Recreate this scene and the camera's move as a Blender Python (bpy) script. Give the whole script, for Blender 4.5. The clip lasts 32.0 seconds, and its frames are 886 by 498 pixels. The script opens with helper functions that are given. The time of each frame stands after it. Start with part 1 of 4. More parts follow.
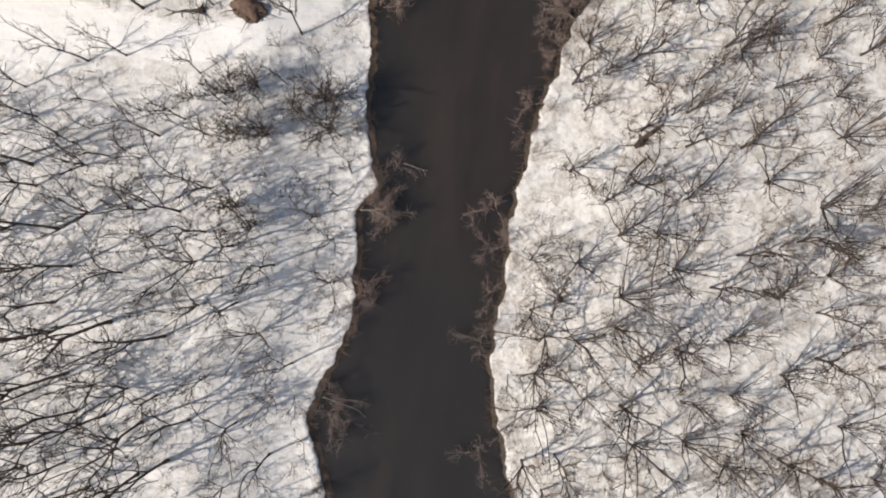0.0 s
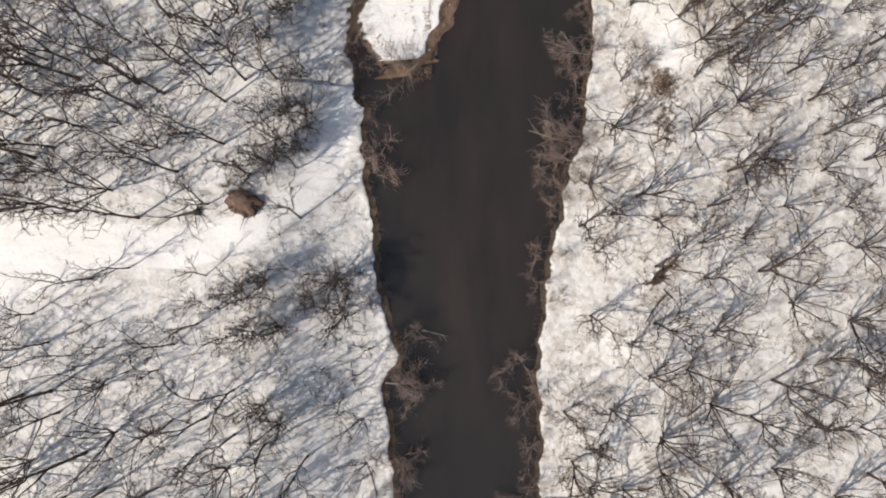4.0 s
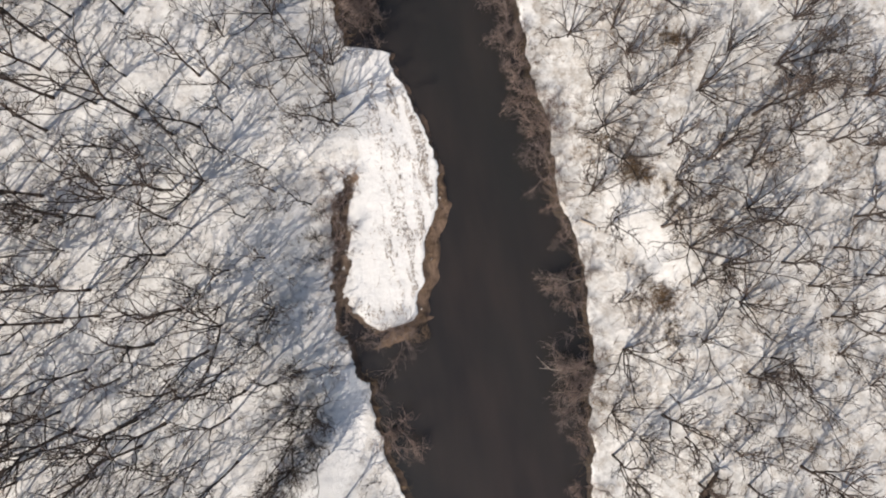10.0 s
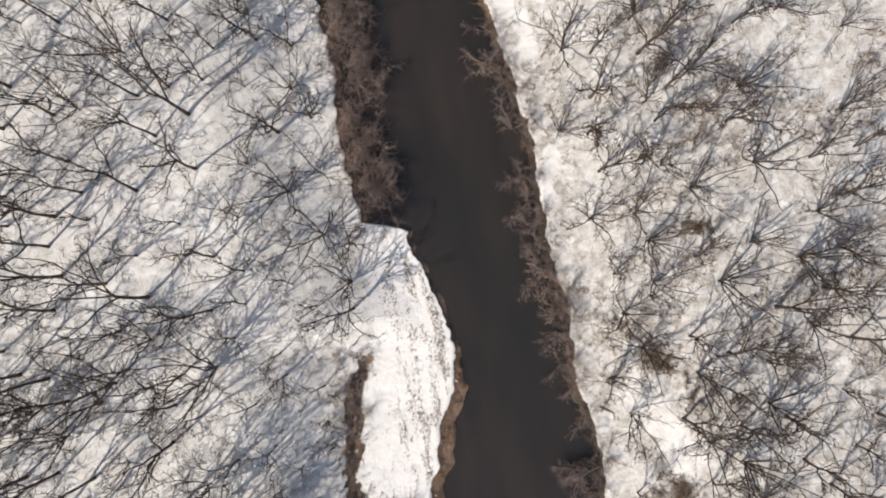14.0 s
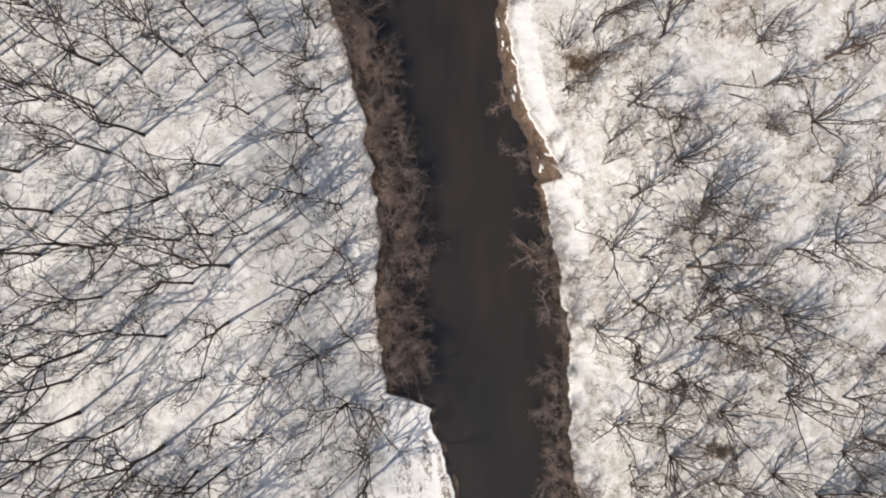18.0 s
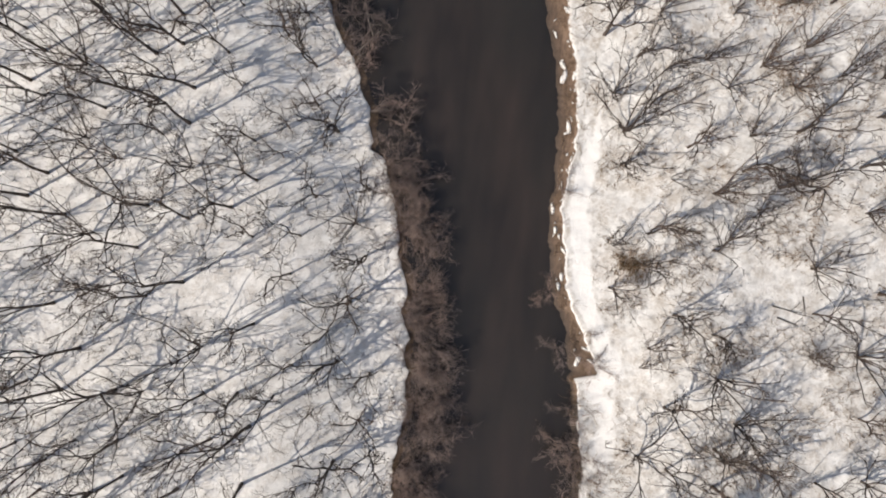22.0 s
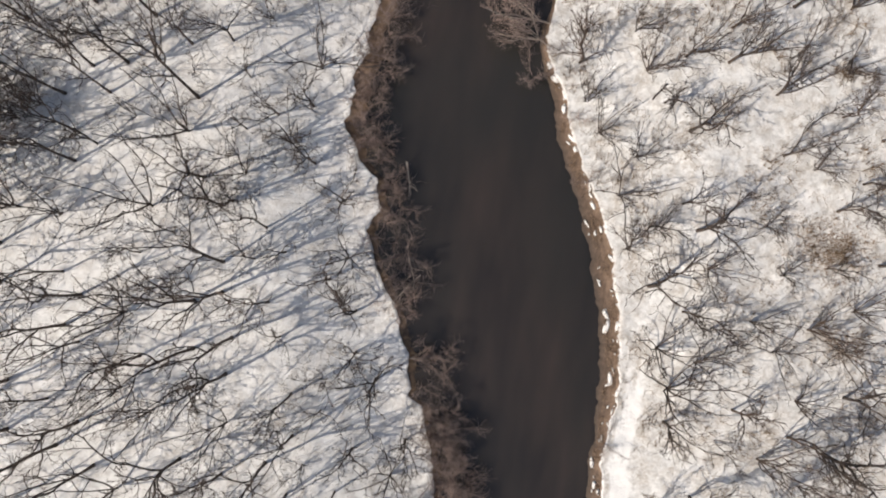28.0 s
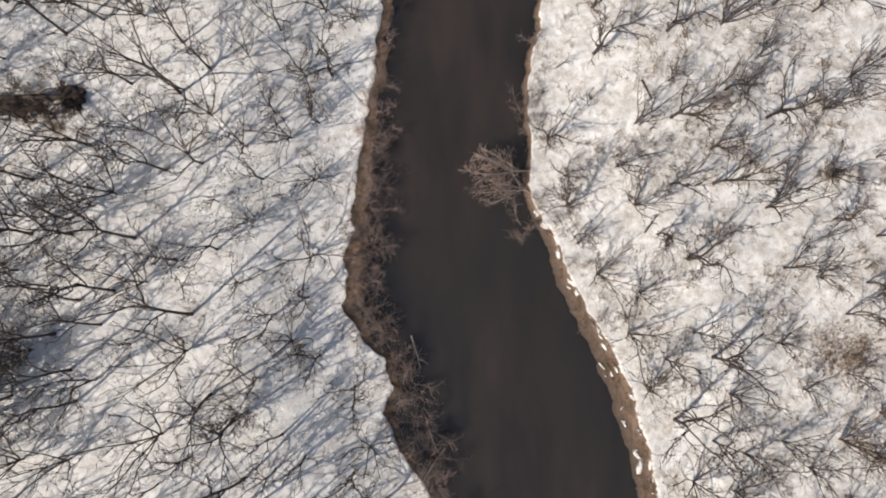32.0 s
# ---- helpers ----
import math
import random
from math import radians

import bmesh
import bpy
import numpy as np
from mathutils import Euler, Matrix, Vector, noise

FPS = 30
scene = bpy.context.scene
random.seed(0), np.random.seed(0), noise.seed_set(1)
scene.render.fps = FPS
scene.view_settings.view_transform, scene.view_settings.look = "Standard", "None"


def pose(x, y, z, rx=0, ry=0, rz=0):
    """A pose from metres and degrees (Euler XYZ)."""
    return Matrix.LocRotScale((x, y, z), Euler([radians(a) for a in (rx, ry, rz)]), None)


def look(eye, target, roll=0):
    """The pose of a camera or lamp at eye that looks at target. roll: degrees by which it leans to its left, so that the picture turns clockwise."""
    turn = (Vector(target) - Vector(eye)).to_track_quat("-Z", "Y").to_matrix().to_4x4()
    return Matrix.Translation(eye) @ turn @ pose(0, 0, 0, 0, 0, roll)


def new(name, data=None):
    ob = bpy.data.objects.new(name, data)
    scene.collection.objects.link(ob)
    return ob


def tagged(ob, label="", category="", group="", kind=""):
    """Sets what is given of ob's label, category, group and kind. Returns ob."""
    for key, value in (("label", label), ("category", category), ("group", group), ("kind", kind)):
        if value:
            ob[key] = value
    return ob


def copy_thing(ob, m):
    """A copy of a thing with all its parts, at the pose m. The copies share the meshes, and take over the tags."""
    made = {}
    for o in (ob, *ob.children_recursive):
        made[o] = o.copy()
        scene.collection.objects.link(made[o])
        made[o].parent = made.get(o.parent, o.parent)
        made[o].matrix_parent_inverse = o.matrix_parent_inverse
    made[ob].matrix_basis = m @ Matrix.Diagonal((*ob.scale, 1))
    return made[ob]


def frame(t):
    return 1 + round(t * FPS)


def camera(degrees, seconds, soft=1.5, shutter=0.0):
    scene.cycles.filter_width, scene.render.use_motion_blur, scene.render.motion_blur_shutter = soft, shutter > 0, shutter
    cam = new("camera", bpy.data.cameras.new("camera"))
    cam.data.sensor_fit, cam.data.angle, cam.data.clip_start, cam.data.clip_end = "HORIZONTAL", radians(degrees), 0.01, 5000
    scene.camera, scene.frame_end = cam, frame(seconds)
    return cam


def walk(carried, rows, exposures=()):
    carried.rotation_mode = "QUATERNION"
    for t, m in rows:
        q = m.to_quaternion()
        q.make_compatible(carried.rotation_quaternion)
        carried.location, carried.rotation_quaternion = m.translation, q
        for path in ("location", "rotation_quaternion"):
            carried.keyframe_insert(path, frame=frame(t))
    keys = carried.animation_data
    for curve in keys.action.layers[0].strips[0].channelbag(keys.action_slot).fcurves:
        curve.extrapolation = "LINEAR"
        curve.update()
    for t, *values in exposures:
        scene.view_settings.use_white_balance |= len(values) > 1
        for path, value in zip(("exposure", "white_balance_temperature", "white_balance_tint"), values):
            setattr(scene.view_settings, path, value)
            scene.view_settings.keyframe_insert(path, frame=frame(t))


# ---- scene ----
# ---- camera: seconds, place, heading, tilt ahead, tilt to the side ----
cam = camera(80.0, 32.0, soft=2.0)
ROWS = [
    (0.0, -0.00, 0.00, 60.96, 11.44, 1.69, -1.59),
    (0.5, -0.66, 2.17, 60.94, 10.59, 1.64, -1.68),
    (1.0, -1.30, 4.38, 60.93, 9.66, 1.60, -1.76),
    (1.5, -1.92, 6.64, 60.92, 8.67, 1.59, -1.83),
    (2.0, -2.49, 8.90, 60.90, 7.52, 1.58, -1.88),
    (2.5, -3.02, 11.16, 60.90, 6.35, 1.58, -1.95),
    (3.0, -3.48, 13.45, 60.88, 5.18, 1.59, -1.99),
    (3.5, -3.90, 15.75, 60.87, 4.00, 1.62, -2.01),
    (5.5, -5.43, 25.36, 60.59, -0.90, 1.58, -1.61),
    (6.0, -5.59, 27.76, 60.54, -2.13, 1.59, -1.54),
    (6.5, -5.68, 30.16, 60.49, -3.45, 1.61, -1.49),
    (7.0, -5.69, 32.54, 60.47, -4.79, 1.61, -1.45),
    (7.5, -5.61, 34.94, 60.47, -6.03, 1.60, -1.43),
    (8.0, -5.49, 37.35, 60.45, -7.30, 1.58, -1.42),
    (8.5, -5.33, 39.79, 60.41, -8.63, 1.58, -1.38),
    (9.0, -5.15, 42.23, 60.37, -9.47, 1.59, -1.29),
    (9.5, -5.04, 44.69, 60.33, -9.99, 1.65, -1.16),
    (10.0, -4.97, 47.16, 60.28, -10.35, 1.77, -0.98),
    (10.5, -4.91, 49.60, 60.21, -10.59, 1.90, -0.80),
    (11.0, -4.83, 52.06, 60.11, -10.69, 2.05, -0.65),
    (11.5, -4.70, 54.51, 60.02, -10.74, 2.20, -0.54),
    (12.0, -4.56, 56.98, 59.94, -10.77, 2.33, -0.47),
    (12.5, -4.39, 59.49, 59.90, -10.70, 2.44, -0.41),
    (13.0, -4.26, 62.03, 59.89, -10.51, 2.48, -0.38),
    (13.5, -4.14, 64.64, 59.90, -10.07, 2.48, -0.36),
    (14.0, -4.06, 67.30, 59.90, -9.39, 2.42, -0.36),
    (14.5, -4.07, 69.93, 59.88, -8.55, 2.28, -0.35),
    (16.5, -5.09, 81.35, 59.97, -4.22, 1.25, 0.15),
    (17.0, -5.45, 84.05, 59.96, -3.22, 1.21, 0.18),
    (17.5, -5.78, 86.57, 59.93, -2.27, 1.12, 0.19),
    (18.0, -6.15, 89.20, 59.89, -1.27, 1.15, 0.16),
    (18.5, -6.53, 91.67, 59.85, -0.21, 1.14, 0.12),
    (19.0, -6.99, 94.23, 59.81, 0.88, 1.21, 0.07),
    (19.5, -7.50, 96.63, 59.76, 1.85, 1.20, 0.05),
    (20.0, -8.08, 99.18, 59.72, 2.89, 1.29, 0.03),
    (20.5, -8.67, 101.56, 59.67, 3.86, 1.27, 0.01),
    (21.0, -9.31, 104.05, 59.62, 4.93, 1.35, 0.01),
    (21.5, -10.00, 106.32, 59.56, 5.75, 1.36, 0.05),
    (22.0, -10.82, 108.65, 59.49, 6.40, 1.51, 0.12),
    (22.5, -11.65, 110.79, 59.41, 6.81, 1.62, 0.27),
    (23.0, -12.55, 113.00, 59.34, 7.13, 1.82, 0.46),
    (23.5, -13.40, 115.03, 59.29, 7.33, 1.93, 0.64),
    (24.0, -14.25, 117.25, 59.27, 7.59, 2.12, 0.78),
    (24.5, -14.99, 119.30, 59.28, 7.79, 2.19, 0.90),
    (25.0, -15.72, 121.49, 59.29, 8.00, 2.32, 0.98),
    (25.5, -16.39, 123.54, 59.31, 8.12, 2.35, 1.02),
    (27.5, -18.34, 132.36, 59.33, 8.60, 2.38, 0.51),
    (28.0, -18.89, 134.58, 59.29, 8.19, 2.51, 0.51),
    (28.5, -19.38, 136.66, 59.25, 7.44, 2.56, 0.53),
    (29.0, -19.84, 138.87, 59.23, 6.40, 2.72, 0.56),
    (29.5, -20.22, 140.99, 59.23, 5.29, 2.83, 0.61),
    (30.0, -20.57, 143.21, 59.22, 3.79, 3.01, 0.65),
    (30.5, -20.84, 145.33, 59.24, 2.43, 3.13, 0.72),
    (31.0, -21.08, 147.56, 59.27, 1.09, 3.30, 0.79),
    (31.5, -21.27, 149.76, 59.31, -0.22, 3.42, 0.85),
    (32.0, -21.43, 152.17, 59.33, -1.62, 3.66, 0.91),
]
walk(cam, [(t, pose(x, y, z, 0, 0, yaw) @ pose(0, 0, 0, ahead) @ pose(0, 0, 0, 0, -side)) for t, x, y, z, yaw, ahead, side in ROWS],
     [(0.0, 0.03, 6770, 10.4), (32.0, 0.03, 6770, 10.4)])

# ---- light: a clear winter sky and a mid-height sun ----
SUN_UP, SHADOW_WAY = 41.0, 36.0
world = bpy.data.worlds.new("sky")
scene.world = world
world.use_nodes = True
sky = world.node_tree.nodes.new("ShaderNodeTexSky")
sky.sky_type, sky.sun_disc = "NISHITA", False
sky.air_density, sky.dust_density = 1.1, 1.9
sky.sun_elevation, sky.sun_rotation = radians(SUN_UP), radians(270.0 - SHADOW_WAY)
background = world.node_tree.nodes["Background"]
background.inputs["Strength"].default_value = 0.097
world.node_tree.links.new(sky.outputs["Color"], background.inputs["Color"])
lamp = bpy.data.lights.new("sun", "SUN")
lamp.energy, lamp.angle, lamp.color = 4.15, radians(0.53), (1.0, 0.93, 0.84)
sun = new("sun", lamp)
sun.matrix_world = look((-60 * math.cos(radians(SHADOW_WAY)), -60 * math.sin(radians(SHADOW_WAY)), 60 * math.tan(radians(SUN_UP))), (0, 0, 0))


# ---- materials ----
def material(name, rough=0.9, metal=0.0):
    m = bpy.data.materials.new(name)
    m.use_nodes = True
    bsdf = m.node_tree.nodes["Principled BSDF"]
    bsdf.inputs["Roughness"].default_value, bsdf.inputs["Metallic"].default_value = rough, metal
    return m, m.node_tree, bsdf


def node(tree, kind, **values):
    n = tree.nodes.new(kind)
    for key, value in values.items():
        n.inputs[key.replace("_", " ")].default_value = value
    return n


def coords(tree, scale=(1, 1, 1), local=False):
    tc = tree.nodes.new("ShaderNodeTexCoord")
    mp = tree.nodes.new("ShaderNodeMapping")
    mp.inputs["Scale"].default_value = scale
    if local:
        tree.links.new(tc.outputs["Object"], mp.inputs["Vector"])
    else:
        geo = tree.nodes.new("ShaderNodeNewGeometry")
        tree.links.new(geo.outputs["Position"], mp.inputs["Vector"])
    return mp.outputs["Vector"]


def noise_tex(tree, vector, scale, detail=4.0, rough=0.6):
    n = node(tree, "ShaderNodeTexNoise", Scale=scale, Detail=detail, Roughness=rough)
    tree.links.new(vector, n.inputs["Vector"])
    return n.outputs["Fac"]


def ramp(tree, fac, stops):
    r = tree.nodes.new("ShaderNodeValToRGB")
    while len(r.color_ramp.elements) < len(stops):
        r.color_ramp.elements.new(0.5)
    for e, (at, colour) in zip(r.color_ramp.elements, stops):
        e.position, e.color = at, (*colour, 1)
    tree.links.new(fac, r.inputs["Fac"])
    return r.outputs["Color"]


def mix(tree, fac, a, b, blend="MIX"):
    n = tree.nodes.new("ShaderNodeMixRGB")
    n.blend_type = blend
    for socket, value in zip((n.inputs[0], n.inputs[1], n.inputs[2]), (fac, a, b)):
        if isinstance(value, (int, float)):
            socket.default_value = value
        elif isinstance(value, tuple):
            socket.default_value = (*value, 1)
        else:
            tree.links.new(value, socket)
    return n.outputs[0]


def maths(tree, op, a, b=0.0, c=0.0):
    n = tree.nodes.new("ShaderNodeMath")
    n.operation = op
    for socket, value in zip(n.inputs, (a, b, c)):
        if isinstance(value, (int, float)):
            socket.default_value = value
        else:
            tree.links.new(value, socket)
    return n.outputs[0]


def bump(tree, bsdf, height, distance, strength=1.0):
    b = node(tree, "ShaderNodeBump", Strength=strength, Distance=distance)
    tree.links.new(height, b.inputs["Height"])
    tree.links.new(b.outputs["Normal"], bsdf.inputs["Normal"])


def ground_material():
    m, t, bsdf = material("snowy_ground", 0.75)
    where = coords(t)
    broad, mid, fine = noise_tex(t, where, 0.09, 3), noise_tex(t, where, 0.55, 5), noise_tex(t, where, 4.0, 5, 0.7)
    snow = ramp(t, broad, [(0.3, (0.82, 0.81, 0.795)), (0.7, (0.90, 0.89, 0.875))])
    # leaf litter and thawed spots showing through the thin snow of the woods
    wood = t.nodes.new("ShaderNodeAttribute")
    wood.attribute_name = "wooded"
    litter = maths(t, "MULTIPLY", ramp(t, mid, [(0.42, (0, 0, 0)), (0.70, (1, 1, 1))]), wood.outputs["Fac"])
    litter = maths(t, "MULTIPLY", litter, ramp(t, fine, [(0.34, (0, 0, 0)), (0.60, (1, 1, 1))]))
    # grey blotches: the blurred shade of fine twigs, painted into the snow's colour
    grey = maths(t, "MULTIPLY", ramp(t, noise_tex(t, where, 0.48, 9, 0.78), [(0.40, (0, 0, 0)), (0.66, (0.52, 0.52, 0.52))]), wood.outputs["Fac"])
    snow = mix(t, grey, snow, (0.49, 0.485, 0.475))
    shade_mottle = maths(t, "MULTIPLY", ramp(t, noise_tex(t, coords(t, (1.0, 1.0, 0.2)), 1.5, 4, 0.55), [(0.46, (0, 0, 0)), (0.64, (0.42, 0.42, 0.42))]), wood.outputs["Fac"])
    snow = mix(t, shade_mottle, snow, (0.44, 0.43, 0.415))
    ground = mix(t, maths(t, "MULTIPLY", litter, 0.62), snow, (0.33, 0.265, 0.20))
    # wet mud along the water
    mud = t.nodes.new("ShaderNodeAttribute")
    mud.attribute_name = "mud"
    ragged = noise_tex(t, where, 1.4, 6, 0.7)
    edge = ramp(t, maths(t, "ADD", mud.outputs["Fac"], maths(t, "MULTIPLY", maths(t, "SUBTRACT", ragged, 0.5), 0.9)), [(0.44, (0, 0, 0)), (0.54, (1, 1, 1))])
    soil = ramp(t, noise_tex(t, coords(t, (1.6, 0.55, 1.0)), 1.3, 8, 0.8), [(0.30, (0.055, 0.036, 0.026)), (0.47, (0.16, 0.104, 0.070)), (0.62, (0.265, 0.176, 0.123)), (0.76, (0.46, 0.37, 0.29))])
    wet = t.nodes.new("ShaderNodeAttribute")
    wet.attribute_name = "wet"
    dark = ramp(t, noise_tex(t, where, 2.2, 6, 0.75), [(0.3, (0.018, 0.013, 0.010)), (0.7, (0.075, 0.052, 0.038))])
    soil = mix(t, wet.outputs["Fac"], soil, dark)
    colour = mix(t, edge, ground, soil)
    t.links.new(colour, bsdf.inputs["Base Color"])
    bump(t, bsdf, maths(t, "ADD", mid, maths(t, "MULTIPLY", fine, 0.35)), 0.22, 0.8)
    return m


def water_material():
    m, t, bsdf = material("river_water", 0.12)
    where = coords(t, (1, 0.25, 1))
    murk = ramp(t, noise_tex(t, where, 0.16, 3), [(0.3, (0.0208, 0.0182, 0.0170)), (0.7, (0.0465, 0.0358, 0.0302))])
    murk = mix(t, ramp(t, noise_tex(t, coords(t, (1, 0.5, 1)), 0.05, 2), [(0.4, (0, 0, 0)), (0.62, (0.8, 0.8, 0.8))]), murk, (0.023, 0.0225, 0.0203))
    t.links.new(murk, bsdf.inputs["Base Color"])
    # silt in the water spreads the light, which softens the shadows on it
    bsdf.subsurface_method = "BURLEY"
    bsdf.inputs["Subsurface Weight"].default_value = 1.0
    bsdf.inputs["Subsurface Radius"].default_value = (1.0, 0.9, 0.8)
    bsdf.inputs["Subsurface Scale"].default_value = 1.15
    bump(t, bsdf, noise_tex(t, coords(t, (1, 0.6, 1)), 1.1, 4), 0.05, 0.25)
    return m


def bark_material(name, dark, light, rough=0.9):
    m, t, bsdf = material(name, rough)
    where = coords(t, (1, 1, 0.25), True)
    info = t.nodes.new("ShaderNodeObjectInfo")
    grain = ramp(t, noise_tex(t, where, 9.0, 5, 0.7), [(0.3, dark), (0.72, light)])
    tone = ramp(t, info.outputs["Random"], [(0.0, (0.70, 0.68, 0.70)), (0.6, (1.0, 0.96, 0.93)), (1.0, (1.25, 1.12, 1.04))])
    t.links.new(mix(t, 1.0, grain, tone, "MULTIPLY"), bsdf.inputs["Base Color"])
    bump(t, bsdf, noise_tex(t, where, 22.0, 3), 0.03, 0.6)
    return m


def plain(name, stops, scale, rough=0.9, depth=0.03):
    m, t, bsdf = material(name, rough)
    where = coords(t)
    f = noise_tex(t, where, scale, 5, 0.65)
    t.links.new(ramp(t, f, stops), bsdf.inputs["Base Color"])
    bump(t, bsdf, f, depth, 0.7)
    return m


GROUND, WATER = ground_material(), water_material()
BARK = bark_material("grey_brown_bark", (0.035, 0.028, 0.024), (0.108, 0.084, 0.071))
TWIG = bark_material("twig_bark", (0.048, 0.038, 0.033), (0.128, 0.100, 0.087))
TAN = bark_material("tan_shrub_bark", (0.18, 0.140, 0.126), (0.38, 0.305, 0.278))
RUST = bark_material("brown_dead_stems", (0.105, 0.074, 0.046), (0.275, 0.20, 0.125))
PALE = bark_material("weathered_dead_wood", (0.25, 0.22, 0.19), (0.52, 0.47, 0.42))
SNOW = plain("old_snow", [(0.3, (0.78, 0.76, 0.74)), (0.7, (0.88, 0.865, 0.845))], 3.0, 0.7, 0.05)
EARTH = plain("dark_wet_earth", [(0.3, (0.020, 0.015, 0.013)), (0.7, (0.066, 0.047, 0.038))], 3.0, 0.95, 0.08)
CLAY = plain("brown_root_clay", [(0.3, (0.085, 0.055, 0.042)), (0.7, (0.19, 0.125, 0.095))], 2.2, 0.95, 0.12)
STRAW = plain("dry_grass", [(0.3, (0.17, 0.113, 0.075)), (0.7, (0.35, 0.25, 0.175))], 5.0)

# ---- the river's plan: (along, across) of the snow's edge and of the waterline ----
LEFT_A = [(-1500, -6), (-60, -6), (-29, -9.6), (-24, -12.2), (-20.5, -13.4), (-16, -12.8), (-12.8, -11.8), (-9.3, -10.7), (-3, -11.5), (1.6, -12.8),
          (5, -12.3), (7.2, -11.1), (10.3, -12.5), (13.5, -13.4), (17, -14.2), (21.4, -14.8), (26, -16), (32.5, -16.5), (37, -16.9), (39.4, -15.8)]
LEFT_B = [(41.2, -14.2), (41.5, -12.9), (41.55, -10.7), (42.6, -10.0), (45.9, -9), (49, -8.1), (53.3, -6.3), (55.6, -5), (58.3, -4.7), (60.9, -4.9), (63.7, -5.4), (66.6, -6.7),
          (69.4, -7.3), (72.6, -8), (73.6, -10), (74.3, -12.6), (77.3, -13.2), (80.7, -13.7), (84, -14), (87.4, -13.7), (92, -13.1), (96, -13.2), (99, -13.7)]
LEFT_C = [(103, -14.4), (107, -15.1), (112, -16.1), (116.7, -17.8), (119.6, -18.8), (120.6, -20.6), (125.8, -21.3), (128.8, -22.7), (131.8, -24.2), (134.8, -26.1),
          (138, -27.5), (141, -26.4), (144, -27.3), (146, -29.6), (150, -31.7), (155, -31.6), (158.5, -30.6), (165, -30), (170.5, -28.8), (175, -28), (185, -26.7), (260, -22), (1500, -22)]
RIGHT_A = [(-1500, 20), (-60, 20), (-24.7, 11.7), (-19.8, 9.5), (-15.8, 7.8), (-12.6, 6.9), (-9.6, 5.9), (-3, 5.8), (0, 5.4), (4.6, 5.1), (9.9, 5.2), (16.6, 5.6),
           (20, 6.2), (23.5, 6.8), (26.5, 7.0), (31.6, 8.4), (38, 9.3), (44.5, 9.5), (47.5, 9.4), (49.7, 9.0), (51.9, 8.2), (55.7, 8.5), (60, 8.7)]
RIGHT_B = [(64, 8.2), (70, 7.9), (77, 8), (80.5, 8), (84, 7.2), (87.3, 6.9), (93.5, 6.3), (97.5, 5.5), (98.2, 8.0), (101.6, 6.2), (105.5, 4.0), (109.6, 3.2),
           (113.5, 2.5), (116, 1.8), (119.4, 2.0), (122.7, 2.6), (127, 2.4), (131.5, 1.7), (135.4, 0.9), (138, 0.4), (141, -0.4), (144, -2)]
RIGHT_C = [(147.9, -4.2), (151, -5.6), (156.3, -7.3), (160.2, -9.5), (163, -10.4), (168, -10.3), (174.6, -10), (178, -9.2), (184.7, -7.9), (260, -2), (1500, -2)]
# width of the mud between snow and water, along the river
LEFT, RIGHT = LEFT_A + LEFT_B + LEFT_C, RIGHT_A + RIGHT_B + RIGHT_C
MUD_LEFT = [(-1500, 0.5), (38, 0.6), (39.2, 1.0), (39.8, 4.2), (41.0, 4.6), (41.6, 3.6), (41.9, 1.5), (42.5, 1.3), (48, 1.9), (53, 1.7), (56, 1.0), (59, 0.5), (75, 0.5), (100, 0.7), (146, 0.8), (150, 1.6), (158, 2.0), (170, 1.2), (1500, 0.8)]
MUD_RIGHT = [(-1500, 0.4), (48, 0.5), (52, 0.9), (96, 0.6), (97.4, 0.7), (98.3, 3.2), (101.6, 2.2), (105, 1.6), (110, 1.8), (115, 1.4), (119, 1.4), (123, 2.0), (130, 2.2),
             (141, 2.5), (147, 2.0), (152, 1.7), (158, 1.3), (161, 0.6), (1500, 0.5)]
# the backwater behind the point bar: along, across, half width
BACKWATER = [(37.8, -15.6, 1.9), (40.6, -16.3, 1.35), (43.0, -17.9, 0.95), (46.3, -18.4, 0.3), (49.5, -17.4, 0.75), (53.5, -16.9, 0.7), (56.6, -16.0, 0.65), (59.0, -14.4, 0.3)]
MOUND = (-29, 23.7)
# the open meadow and the lane that runs from it to the bank: across, along, half width
MEADOW = [(-86.7, 12, 8), (-56.9, 15.2, 5.2), (-48.2, 17.8, 3.2), (-41.5, 18.4, 2.3), (-35.7, 18.3, 2.3), (-30, 20, 2.1), (-26.3, 22.2, 1.7), (-22.7, 25.4, 1.8), (-19.9, 30, 1.9), (-18.6, 36.5, 1.3)]
# open snow among the trees of the other side
LANE = [(14.1, 58, 1.2), (14.8, 52.5, 1.7), (16, 48, 2.1), (17.8, 44.5, 1.9), (18.4, 38, 1)]
BARE_SPOTS = [(8.6, 74.5, 1.0), (9.8, 77.5, 1.2), (9.2, 90.5, 1.3), (9.2, 94.0, 1.1), (8.9, 99.0, 1.3)]


def near_line(points, x, y):
    for (xa, ya, ra), (xb, yb, rb) in zip(points, points[1:]):
        k = min(1.0, max(0.0, ((x - xa) * (xb - xa) + (y - ya) * (yb - ya)) / ((xb - xa) ** 2 + (yb - ya) ** 2)))
        if math.hypot(x - xa - k * (xb - xa), y - ya - k * (yb - ya)) < ra + k * (rb - ra):
            return True
    return False


SAMPLED = {}


def line(points, y):
    if id(points) not in SAMPLED:
        SAMPLED[id(points)] = np.array(points, float).T.copy()
    a = SAMPLED[id(points)]
    return np.interp(y, a[0], a[1])


